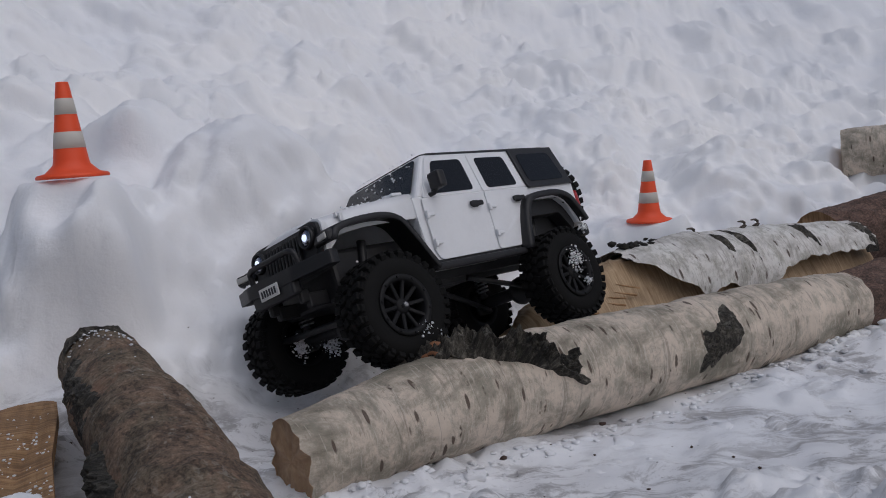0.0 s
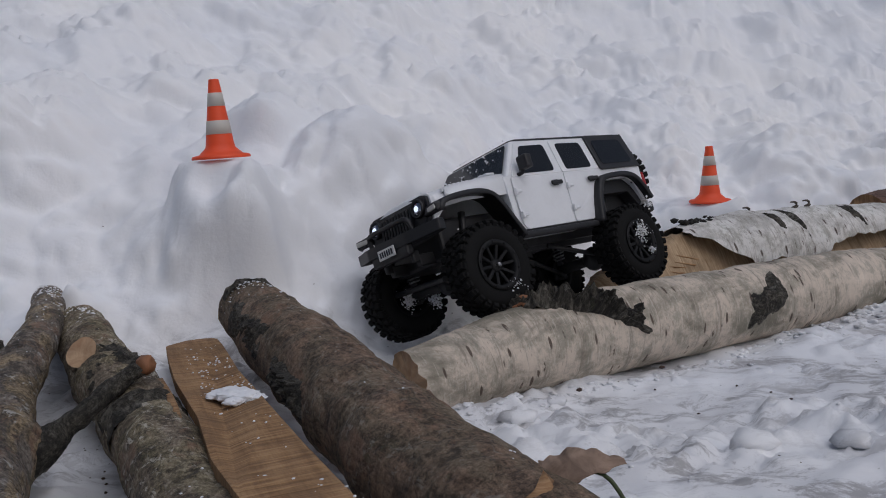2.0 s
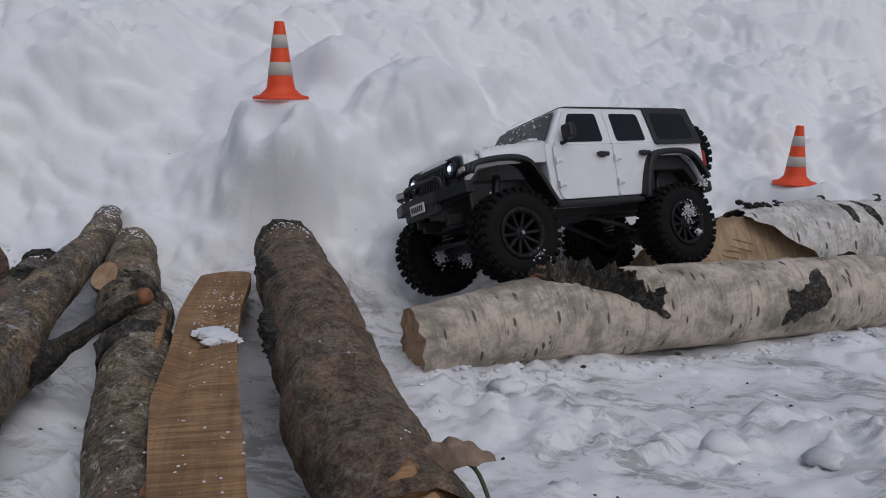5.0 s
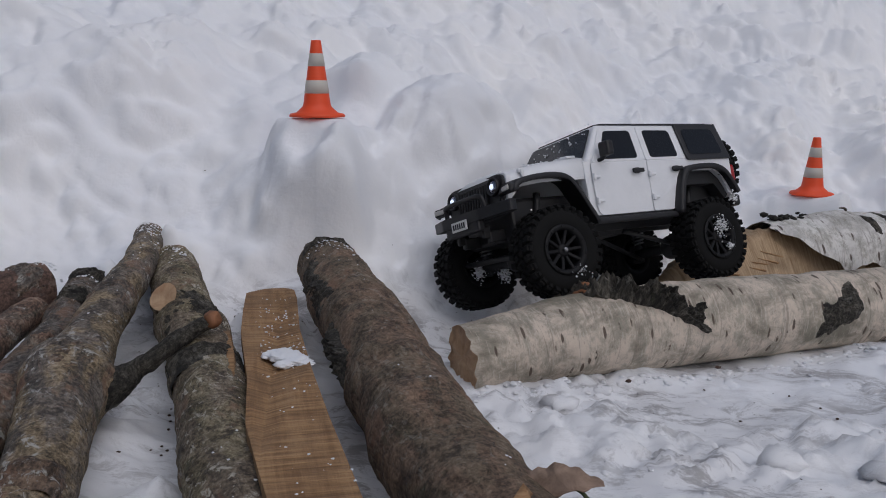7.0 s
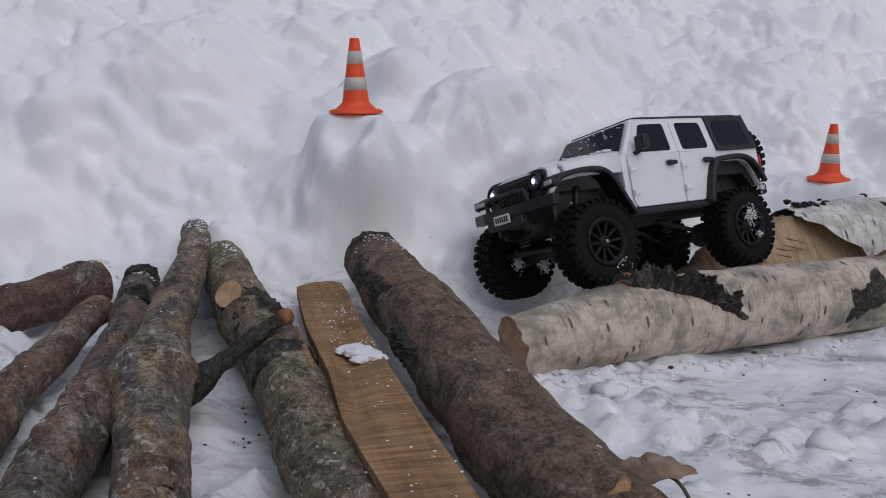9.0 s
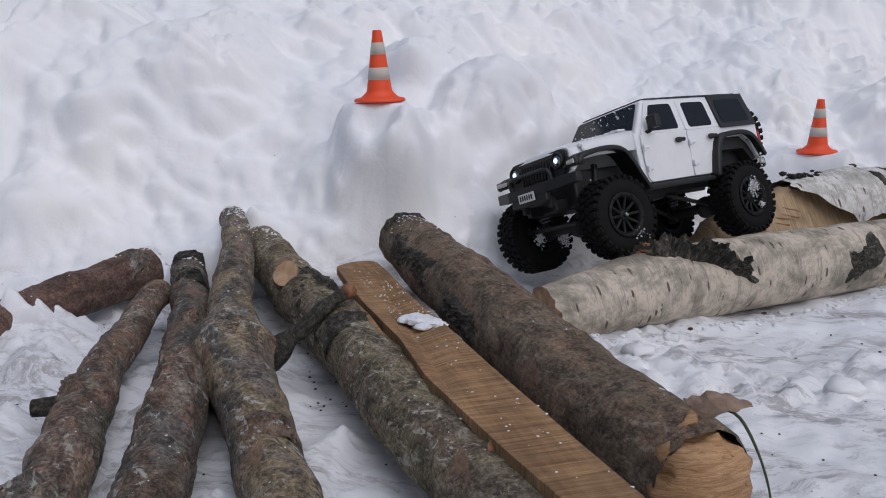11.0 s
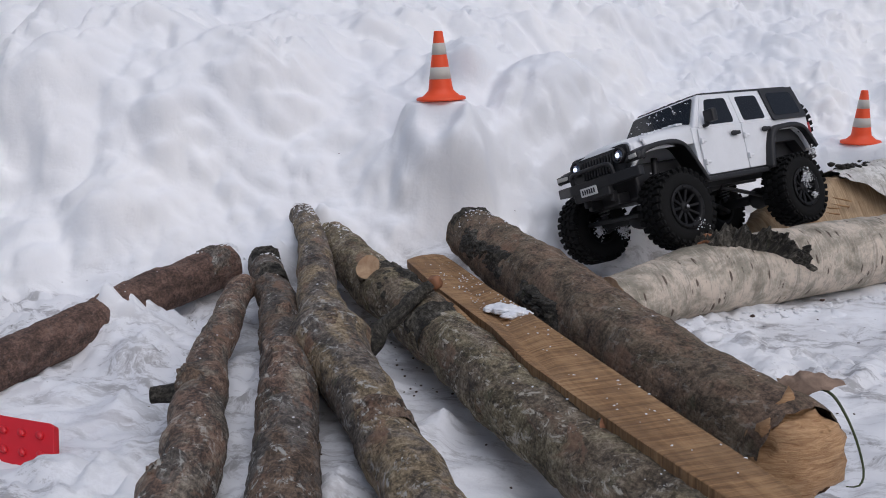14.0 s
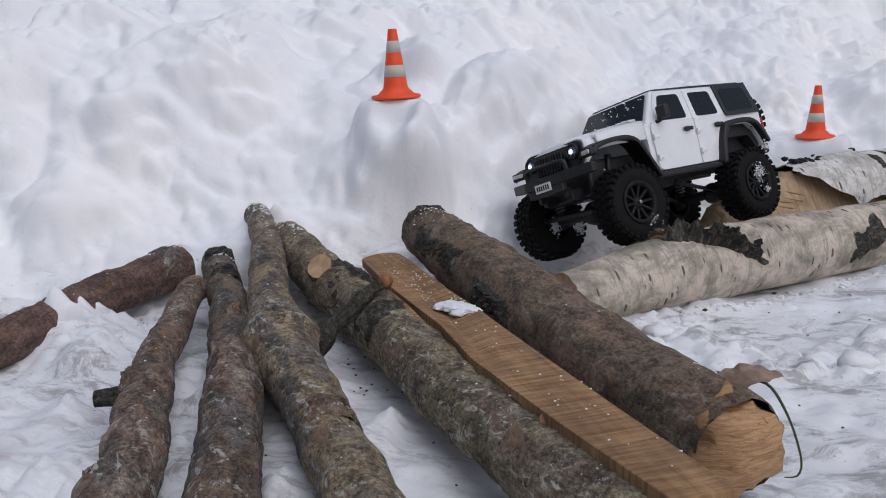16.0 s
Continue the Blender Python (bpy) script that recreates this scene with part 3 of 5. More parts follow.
# front birch log: half round, bark to the front, split face to the back
front_log, H_LINE = log("birch_log", [(-0.190, -0.052, 0.033, 0.040), (-0.13, -0.012, 0.038, 0.044), (-0.06, 0.034, 0.046, 0.050), (0.10, 0.135, 0.048, 0.053), (0.28, 0.245, 0.047, 0.052), (0.42, 0.332, 0.046, 0.050), (0.515, 0.392, 0.043, 0.046)],
    BIRCH, "split birch log with pale papery bark and dark knots", "birch logs", rough=0.035, freq=22.0, seed=3.0, ends=(WOOD_CUT, WOOD_CUT), n=56, step=0.005, clip=((-0.95, 0.31), 0.034), ragged=0.006)
bm = bmesh.new()
crust(bm, H_LINE, 0.125, 0.315, (95, -8), (150, 32), 0.019, 2.0, 90, 44, 70.0)
wpart("knot", bm, BARK_BLACK, front_log, "raised black knot scar with rough cracked bark")
bm = bmesh.new()
blob(bm, (-0.052, 0.052, 0.094), 0.017, 0.5, 40, 3, 0.7)
wpart("knot_wood", bm, WOOD_ORANGE, front_log, "reddish bare wood of a cut branch")
bm = bmesh.new()
crust(bm, H_LINE, 0.480, 0.555, (-30, -5), (25, 62), 0.004, 5.0, 44, 36, 80.0)
wpart("dark_patch", bm, BARK_BLACK, front_log, "black cracked patch in the bark")
# rear white birch log: bark shell over a split, torn core
I_PTS = [(0.215, 0.455, 0.068, 0.068), (0.30, 0.498, 0.072, 0.074), (0.42, 0.56, 0.072, 0.075), (0.55, 0.628, 0.070, 0.072), (0.665, 0.688, 0.066, 0.066)]
rear_log = wthing("birch_log", I_PTS[0][:3], "white birch log with one torn end resting beside the snow bank", "log", "birch logs")
bm = bmesh.new()
uvl = bm.loops.layers.uv.verify()
rings, I_LINE = tube(bm, I_PTS, n=40, step=0.006, rough=0.04, freq=24, seed=9, arc=([(0.0, 0.12, 0.2, 0.3, 0.42, 0.6, 1.0), (62, 20, -2, 2, -12, 18, 24)], 185), ragged=0.02)
wpart("bark", bm, BIRCH_WHITE, rear_log)
bm = bmesh.new()
core = [(0.045, 0.352, 0.030, 0.020), (0.10, 0.385, 0.046, 0.040), (0.17, 0.425, 0.058, 0.056), (0.24, 0.465, 0.064, 0.064), (0.42, 0.56, 0.068, 0.070), (0.55, 0.628, 0.066, 0.067), (0.668, 0.690, 0.062, 0.061)]
tube(bm, core, n=44, step=0.005, rough=0.20, freq=34, seed=4, clip=((0.86, 0.50), 0.045), caps=(True, True), cap_mat=0)
wpart("split_core", bm, WOOD_SPLIT, rear_log, "pale yellow torn wood with long fibres")
bm = bmesh.new()
for k in range(26):
    t = random.random()
    p = Vector((0.07, 0.33, 0.035)).lerp(Vector((0.25, 0.43, 0.085)), t) + Vector((random.uniform(-0.02, 0.02), random.uniform(-0.02, 0.03), random.uniform(-0.015, 0.012)))
    d = Vector((-0.8, -0.42, random.uniform(-0.1, 0.25))).normalized() * random.uniform(0.02, 0.05)
    wire(bm, [(*p, 0.0020), (*(p + d * 0.5), 0.0015), (*(p + d), 0.0003)], 0, 5, 0.02)
tagged(wpart("splinters", bm, WOOD_TORN, rear_log, "torn wood splinters"), kind="stuff")
for run0, run1, a0, a1 in ((0.165, 0.185, (40, 20), (75, 70)), (0.205, 0.225, (50, 22), (95, 70)), (0.34, 0.365, (40, 30), (85, 80)), (0.47, 0.52, 15, 80)):
    bm = bmesh.new()
    crust(bm, I_LINE, run0, run1, a0, a1, 0.0028, run0 * 50, 10, 14, 90)
    wpart("dark_patch", bm, BARK_BLACK, rear_log)
bm = bmesh.new()
for k in range(60):
    t, w = random.gauss(0.045, 0.022), random.gauss(0, 0.010)
    p = Vector((0.215, 0.455, 0.138)) + Vector((0.88, 0.47, 0)) * t + Vector((-0.47, 0.88, 0)) * w
    blob(bm, p + Vector((0, 0, random.uniform(-0.004, 0.008))), random.uniform(0.003, 0.0075), 0.6, 90, 1, 0.7)
tagged(wpart("lichen", bm, BARK_BLACK, rear_log, "curled dark grey lichen with snow grains"), kind="stuff")
for t in (0.15, 0.26, 0.29):
    bm = bmesh.new()
    p = Vector((0.215, 0.455, 0.143)) + Vector((0.88, 0.47, 0)) * t
    wire(bm, [(*p, 0.004), (*(p + Vector((0.008, 0, 0.006))), 0.003), (*(p + Vector((0.004, 0, 0.012))), 0.002), (*(p + Vector((-0.004, 0, 0.012))), 0.001)], 0, 6, 0.004)
    wpart("bark_curl", bm, BARK_GREY, rear_log)

# dark logs behind the far ends
log("log", [(0.655, 0.765, 0.085, 0.060), (0.80, 0.83, 0.10, 0.064), (1.10, 0.93, 0.13, 0.066), (1.5, 1.06, 0.15, 0.066)], BARK_DARK, "dark brown bark log half buried in the snow bank", "dark logs", seed=5, rough=0.05, ends=(WOOD_PLANK, WOOD_CUT))
log("log", [(0.540, 0.435, 0.040, 0.042), (0.66, 0.505, 0.046, 0.047), (0.85, 0.62, 0.05, 0.05), (1.25, 0.86, 0.05, 0.05)], BARK_DARK, "reddish brown split log dusted with snow", "dark logs", seed=6, rough=0.05, ends=(WOOD_PLANK, WOOD_CUT), clip=((0.5, 0.866), 0.034))
log("birch_log", [(0.975, 1.33, 0.232, 0.058), (1.09, 1.27, 0.236, 0.060), (1.44, 1.12, 0.25, 0.06)], BIRCH, "birch log lying on the snow bank", "birch logs", seed=7, rough=0.03, ends=(WOOD_CUT, WOOD_CUT))

# the corduroy of logs that run from the bank towards the road
G_PTS = [(-0.394, 0.088, 0.106, 0.040), (-0.335, -0.030, 0.098, 0.042), (-0.272, -0.16, 0.089, 0.0435), (-0.198, -0.32, 0.077, 0.0435), (-0.143, -0.43, 0.069, 0.0435), (-0.084, -0.535, 0.061, 0.042), (-0.067, -0.566, 0.058, 0.041)]
brown_log, G_LINE = log("log", G_PTS, BARK_BROWN, "thick brown bark log with moss and one splintered end", "logs across the way", seed=11, rough=0.075, freq=30, ends=(WOOD_CUT, None), n=48, ragged=0.008)
E_PTS = [(-0.612, 0.085, 0.099, 0.030), (-0.563, 0.0, 0.091, 0.032), (-0.50, -0.11, 0.083, 0.033), (-0.42, -0.24, 0.073, 0.033), (-0.345, -0.37, 0.066, 0.033), (-0.28, -0.485, 0.061, 0.033), (-0.205, -0.605, 0.058, 0.033), (-0.12, -0.75, 0.056, 0.033)]
stub_log, E_LINE = log("log", E_PTS, BARK_OLIVE, "olive grey birch log with a sawn branch stub", "logs across the way", seed=12, rough=0.09, freq=32, n=44, bulges=((0.30, 60, 0.18, 0.03), (0.40, 120, 0.12, 0.02), (0.30, 200, 0.35, 0.02)))
D_PTS = [(-0.669, 0.128, 0.133, 0.0199), (-0.621, 0.020, 0.119, 0.0214), (-0.571, -0.135, 0.102, 0.0238), (-0.531, -0.250, 0.087, 0.0266), (-0.496, -0.345, 0.078, 0.0342), (-0.464, -0.410, 0.072, 0.0323), (-0.414, -0.505, 0.066, 0.0276), (-0.357, -0.622, 0.060, 0.0276), (-0.304, -0.740, 0.056, 0.0276)]
fork_log, D_LINE = log("log", D_PTS, BARK_TWIG, "slender grey brown log with swollen branch joints", "logs across the way", seed=13, rough=0.07, freq=36, n=40, bulges=((0.50, 10, 0.28, 0.03), (0.52, 180, 0.30, 0.03)))
C_PTS = [(-0.697, 0.018, 0.082, 0.0235), (-0.656, -0.075, 0.079, 0.0240), (-0.596, -0.210, 0.071, 0.0245), (-0.546, -0.350, 0.066, 0.0255), (-0.500, -0.475, 0.064, 0.0275), (-0.464, -0.590, 0.060, 0.0275), (-0.428, -0.720, 0.058, 0.0275)]
flaky_log, C_LINE = log("log", C_PTS, BARK_GREY, "grey bark log with flaking brown scales and lichen", "logs across the way", seed=14, rough=0.10, freq=44, n=40, ends=(BARK_BLACK, WOOD_CUT))
B_PTS = [(-0.670, -0.135, 0.084, 0.0177), (-0.659, -0.210, 0.076, 0.0186), (-0.639, -0.290, 0.072, 0.0195), (-0.612, -0.400, 0.066, 0.0214), (-0.582, -0.490, 0.060, 0.0242), (-0.546, -0.575, 0.056, 0.0251), (-0.529, -0.650, 0.054, 0.0242), (-0.523, -0.740, 0.053, 0.0242)]
bent_log, B_LINE = log("log", B_PTS, BARK_RUST, "crooked reddish brown branch log with a side knob", "logs across the way", seed=15, rough=0.09, freq=38, n=36, bulges=((0.45, 0, 0.25, 0.02), (0.53, 0, 0.35, 0.022)))
A_PTS = [(-0.740, -0.015, 0.088, 0.030), (-0.775, -0.085, 0.080, 0.030), (-0.815, -0.17, 0.070, 0.030), (-0.85, -0.27, 0.058, 0.028), (-0.885, -0.37, 0.048, 0.028), (-0.93, -0.50, 0.04, 0.028)]
buried_log, A_LINE = log("log", A_PTS, BARK_DARK, "dark brown bark log partly buried in snow", "logs across the way", seed=16, rough=0.08, freq=36, n=36, ends=(BARK_GREY, WOOD_CUT))


def stub(parent, at, aim, r, length, bark, face, label):
    a = Vector(at)
    b = a + Vector(aim).normalized() * length
    bm = bmesh.new()
    rings, C = tube(bm, [(*(a - (b - a) * 0.6), r * 1.7), (*a, r * 1.25), (*b, r)], n=22, step=0.004, rough=0.08, freq=60, caps=(False, False))
    keep = [(v[0].co.copy(), 0, 0) for v in rings[-1]]
    ob = wpart("branch_stub", bm, bark, parent, label)
    bm = bmesh.new()
    co = [k[0] for k in keep]
    mid = sum(co, Vector()) / len(co)
    vs, c = [bm.verts.new(q) for q in co], bm.verts.new(mid)
    for i in range(len(vs)):
        bm.faces.new((vs[i], vs[(i + 1) % len(vs)], c))
    face_ob = part("sawn_face", bm, face, ob, "fresh pale sawn wood")
    return ob


stub(stub_log, (-0.488, -0.150, 0.100), (-0.10, -0.75, 0.55), 0.0155, 0.030, BARK_OLIVE, WOOD_CUT, "short branch stub sawn flat")
stub(stub_log, (-0.212, -0.575, 0.082), (0.15, -0.6, 0.5), 0.008, 0.014, BARK_OLIVE, WOOD_ORANGE, "small orange branch stub")
stub(bent_log, (-0.622, -0.455, 0.060), (-1.0, -0.25, 0.0), 0.008, 0.022, BARK_BLACK, BARK_BLACK, "dark side knob")
stub(fork_log, (-0.490, -0.40, 0.066), (-0.9, -0.5, 0.1), 0.011, 0.018, BARK_BLACK, BARK_BLACK, "dark side knob")
bm = bmesh.new()
crust(bm, E_LINE, 0.375, 0.42, 70, 130, 0.0016, 3.0, 10, 10, 90)
wpart("bark_scar", bm, WOOD_ORANGE, stub_log, "orange scar where bark came off")
for line, parent, r0, r1, a0, a1, th in ((C_LINE, flaky_log, 0.40, 0.62, 30, 150, 0.006), (C_LINE, flaky_log, 0.0, 0.05, 20, 170, 0.005), (C_LINE, flaky_log, 0.10, 0.16, 40, 150, 0.005), (C_LINE, flaky_log, 0.30, 0.335, 70, 125, 0.006), (G_LINE, brown_log, 0.28, 0.42, -8, 30, 0.009), (G_LINE, brown_log, 0.06, 0.24, -10, 50, 0.005), (G_LINE, brown_log, 0.0, 0.02, 30, 150, 0.004), (B_LINE, bent_log, 0.30, 0.36, 20, 110, 0.005), (B_LINE, bent_log, 0.50, 0.56, 10, 110, 0.006), (E_LINE, stub_log, 0.24, 0.35, 30, 150, 0.008), (D_LINE, fork_log, 0.47, 0.56, 10, 170, 0.004), (D_LINE, fork_log, 0.71, 0.76, 30, 150, 0.0035), (D_LINE, fork_log, 0.27, 0.32, 0, 180, 0.0025), (E_LINE, stub_log, 0.42, 0.47, -10, 190, 0.004), (B_LINE, bent_log, 0.18, 0.22, 30, 170, 0.003), (A_LINE, buried_log, 0.0, 0.05, 0, 180, 0.004)):
    bm = bmesh.new()
    crust(bm, line, r0, r1, a0, a1, th, r0 * 31 + 2, 28, 18, 95)
    wpart("flaking_bark", bm, BARK_RUST if parent is flaky_log and r0 > 0.2 else BARK_GREY if parent in (fork_log, bent_log, buried_log) else BARK_BLACK, parent, "raised flaking bark scales")

# splintered end of the brown log, its torn bark and a blade of grass
bm = bmesh.new()
end, d = Vector(G_PTS[-1][:3]), (Vector(G_PTS[-1][:3]) - Vector(G_PTS[-2][:3])).normalized()
tube(bm, [(*(end - d * 0.02), 0.0395), (*(end + d * 0.004), 0.038), (*(end + d * 0.014), 0.026), (*(end + d * 0.018), 0.012)], n=30, step=0.004, rough=0.34, freq=60, seed=8, cap_mat=0)
for k in range(150):
    a, r = random.uniform(0, 6.28), random.uniform(0.002, 0.030)
    s_ = d.cross(Vector((0, 0, 1))).normalized()
    p = end + s_ * math.cos(a) * r + s_.cross(d) * math.sin(a) * r
    L = random.uniform(0.002, 0.014)
    g_ = d + Vector((random.uniform(-0.2, 0.2), random.uniform(-0.2, 0.2), random.uniform(-0.2, 0.2)))
    wire(bm, [(*(p - d * 0.01), 0.0040), (*(p + g_ * L * 0.5), 0.0028), (*(p + g_ * L), 0.0005)], 0, 5, 0.01)
tagged(wpart("splintered_end", bm, WOOD_TORN, brown_log, "splintered yellow wood of a broken end"), kind="stuff")
bm = bmesh.new()
uvl = bm.loops.layers.uv.verify()
q = [(-0.072, -0.521, 0.094), (-0.063, -0.524, 0.098), (-0.053, -0.528, 0.103), (-0.044, -0.531, 0.106), (-0.036, -0.533, 0.106), (-0.029, -0.536, 0.107)]
w = [0.010, 0.0095, 0.0085, 0.007, 0.0045, 0.0015]
C = spline([(*p, k) for p, k in zip(q, w)], 0.0025)
prev = None
for k, c in enumerate(C):
    s_ = (d * 0.75 + Vector((0, 0, -0.66))).normalized() * c[3]
    up = Vector((0.1, 0, 1.0)) * c[3]
    ragged = 1 + 0.5 * noise.noise(Vector(c[:3]) * 170), 1 + 0.5 * noise.noise(Vector(c[:3]) * 140 + Vector((5, 0, 0)))
    row = [bm.verts.new(Vector(c[:3]) + s_ * j * ragged[j > 0] + up * z + Vector((0, 0, 0.0008 * noise.noise(Vector(c[:3]) * 220)))) for j, z in ((-1, 0.25), (-0.4, 0.0), (0.4, 0.02), (1, 0.28), (1, 0.20), (0.4, -0.08), (-0.4, -0.10), (-1, 0.17))]
    if prev:
        for i in range(8):
            f = bm.faces.new((prev[i], prev[(i + 1) % 8], row[(i + 1) % 8], row[i]))
            for lp in f.loops:
                lp[uvl].uv = (lp.vert.co.x, lp.vert.co.y)
    prev = row
smooth(bm)
wpart("bark_peel", bm, PEEL, brown_log, "curled strip of bark standing off the broken end")
grass = wthing("grass_blade", (-0.03, -0.55, 0.03), "single green blade of grass beside the broken log", "grass")
bm = bmesh.new()
wire(bm, [(-0.05, -0.525, 0.10, 0.0011), (-0.038, -0.538, 0.098, 0.0013), (-0.026, -0.550, 0.075, 0.0011), (-0.018, -0.555, 0.045, 0.0009), (-0.022, -0.560, 0.034, 0.0008), (-0.032, -0.562, 0.034, 0.0004)], 0, 6)
smooth(bm)
wpart("blade", bm, GRASS, grass)

# dark twig leaning on the stub log
twig = wthing("twig", (-0.46, -0.35, 0.07), "dark bent twig with an orange broken tip leaning on logs", "twig")
bm = bmesh.new()
tube(bm, [(-0.462, -0.362, 0.062, 0.010), (-0.455, -0.345, 0.074, 0.014), (-0.444, -0.322, 0.086, 0.010), (-0.428, -0.312, 0.095, 0.0085), (-0.410, -0.288, 0.108, 0.008), (-0.395, -0.275, 0.120, 0.007)], n=22, step=0.003, rough=0.22, freq=80, cap_mat=0)
wpart("stem", bm, BARK_BLACK, twig)
bm = bmesh.new()
blob(bm, (-0.391, -0.271, 0.122), 0.0085, 0.35, 60, 2)
wpart("broken_tip", bm, WOOD_ORANGE, twig, "orange broken wood tip")

# sawn plank
plank = wthing("plank", (-0.43, -0.02, 0.09), "rough sawn brown plank with clinging snow between logs", "plank")
bm = bmesh.new()
outline = [(-0.484, 0.030), (-0.476, 0.066), (-0.455, 0.090), (-0.436, 0.075), (-0.412, 0.018), (-0.342, -0.170), (-0.279, -0.320), (-0.222, -0.445), (-0.186, -0.520), (-0.153, -0.590), (-0.096, -0.705), (-0.136, -0.722), (-0.203, -0.605), (-0.244, -0.530), (-0.280, -0.462), (-0.320, -0.362), (-0.392, -0.205), (-0.440, -0.085)]


def plank_place(u, v, w):
    top = float(np.interp(v, (-0.7, -0.3, 0.09), (0.098, 0.098, 0.076)))
    return Vector((u, v, top - 0.011 + w + 0.0012 * noise.noise(Vector((u, v, 0)) * 40)))


slab(bm, rounded(outline, 0.006, 2), plank_place, 0.011, 0.0012)
wpart("board", bm, WOOD_PLANK, plank)
bm = bmesh.new()
wire(bm, [(-0.400, -0.222, 0.094, 0.0055), (-0.362, -0.300, 0.095, 0.005), (-0.322, -0.388, 0.093, 0.003)], 0, 5, 0.02)
wpart("split_strip", bm, WOOD_PLANK, plank, "long split strip along the edge")

# ---- model off-road car ----
U = 0.095  # one metre of the full-size vehicle
CAR_POSE = Matrix(((-0.7193, 0.6616, -0.2119, 0.0605), (-0.6947, -0.6851, 0.2192, 0.3368), (-0.0002, 0.3049, 0.9524, 0.1060), (0, 0, 0, 1)))
car = thing("toy_car", CAR_POSE, "white model off-road car with black hardtop climbing over birch logs", "toy car")


def cv(x, y, z):
    return Vector((x * U, y * U, z * U))


def side_y(z):
    """Half the body's width at a height: upright below the belt line, leaning in above it."""
    if z < 0.75:
        return 0.815 + 0.035 * (z - 0.43) / 0.32
    return 0.85 if z < 1.24 else 0.85 - 0.125 * (z - 1.24) / 0.6


def side_place(sign, lift=0.0):
    return lambda u, v, w: cv(u, sign * (side_y(v) + lift + w), v)


def cbox(bm, c, s, bevel=0.0, m=None):
    return box(bm, cv(*c), (s[0] * U, s[1] * U, s[2] * U), bevel * U, m)


# tub, with its wheel arches cut out
bm = bmesh.new()
tub = [(-0.80, 0.66), (-0.81, 1.25), (0.6, 1.27), (2.24, 1.30), (2.26, 1.0), (2.24, 0.52), (2.12, 0.47), (0.62, 0.47), (0.54, 0.60), (0.46, 0.95), (0.34, 1.10), (-0.38, 1.10), (-0.54, 1.0), (-0.66, 0.70)]
n = len(tub)
left, right = ([bm.verts.new(cv(x, s * side_y(z), z)) for x, z in tub] for s in (1, -1))
bm.faces.new(left), bm.faces.new(right[::-1])
for i in range(n):
    bm.faces.new((left[i], right[i], right[(i + 1) % n], left[(i + 1) % n]))
bmesh.ops.bevel(bm, geom=[e for e in bm.edges if abs(e.verts[0].co.y) > 0.7 * U and e.verts[0].co.y * e.verts[1].co.y > 0], offset=0.022 * U, segments=2, profile=0.5, affect="EDGES")
body = part("body", bm, WHITE_PAINT, car, "glossy white body shell")

# bonnet and front wings
bm = bmesh.new()
stations = [(2.20, 0.83, 1.395, 1.05), (2.6, 0.80, 1.365, 1.05), (3.0, 0.755, 1.325, 1.05), (3.3, 0.70, 1.285, 1.02), (3.46, 0.66, 1.245, 0.86), (3.53, 0.635, 1.20, 0.84)]
rows = []
for x, w, z, lo in stations:
    prof = [(-w, lo), (-w, z - 0.17), (-w + 0.015, z - 0.10), (-w + 0.06, z - 0.035), (-w + 0.16, z - 0.005), (-0.36, z + 0.012), (-0.27, z + 0.035), (0, z + 0.045)]
    prof += [(-y, q) for y, q in prof[-2::-1]]
    rows.append([bm.verts.new(cv(x, y, q)) for y, q in prof])
for a, b in zip(rows[:-1], rows[1:]):
    for i in range(len(a) - 1):
        bm.faces.new((a[i], a[i + 1], b[i + 1], b[i]))
bm.faces.new(rows[-1]), bm.faces.new(rows[0][::-1])
smooth(bm)
bonnet = part("bonnet", bm, WHITE_PAINT, body)
for s in (1, -1):
    bm = bmesh.new()
    for k in range(5):
        cbox(bm, (2.62 + 0.085 * k, s * 0.44, 1.372 - 0.008 * k), (0.045, 0.20, 0.03), 0.012)
    part("bonnet_vent", bm, WHITE_PAINT, bonnet)
    bm = bmesh.new()
    cbox(bm, (3.25, s * 0.70, 1.235), (0.10, 0.05, 0.06), 0.015)
    cbox(bm, (3.25, s * 0.735, 1.20), (0.05, 0.03, 0.10), 0.012)
    part("bonnet_latch", bm, WHITE_PAINT, bonnet)
bm = bmesh.new()
cbox(bm, (2.27, 0, 1.41), (0.16, 1.30, 0.035), 0.012)
for k in range(9):
    cbox(bm, (2.31, -0.5 + 0.125 * k, 1.432), (0.07, 0.05, 0.014), 0.004)
part("cowl_grille", bm, WHITE_PAINT, body)

# cabin shell: raked screen frame and pillars
bm = bmesh.new()
lo = [(-0.74, 1.24), (2.17, 1.30)]
base = [cv(2.19, s * 0.845, 1.28) for s in (1, -1)] + [cv(-0.76, s * 0.845, 1.24) for s in (-1, 1)]
top = [cv(1.78, s * 0.725, 1.845) for s in (1, -1)] + [cv(-0.70, s * 0.725, 1.815) for s in (-1, 1)]
b, t = [bm.verts.new(p) for p in base], [bm.verts.new(p) for p in top]
bm.faces.new(t), bm.faces.new(b[::-1])
for i in range(4):
    bm.faces.new((b[i], b[(i + 1) % 4], t[(i + 1) % 4], t[i]))
bmesh.ops.bevel(bm, geom=bm.edges[:], offset=0.045 * U, segments=3, profile=0.5, affect="EDGES")
smooth(bm, False)
cabin = part("cabin_frame", bm, WHITE_PAINT, body)

# windscreen on the raked frame
a0, a1 = cv(2.19, 0, 1.28), cv(1.78, 0, 1.845)
up_s = (a1 - a0).normalized()
out_s = Vector((-up_s.z * -1, 0, up_s.x * -1)).normalized()
H_S = (a1 - a0).length


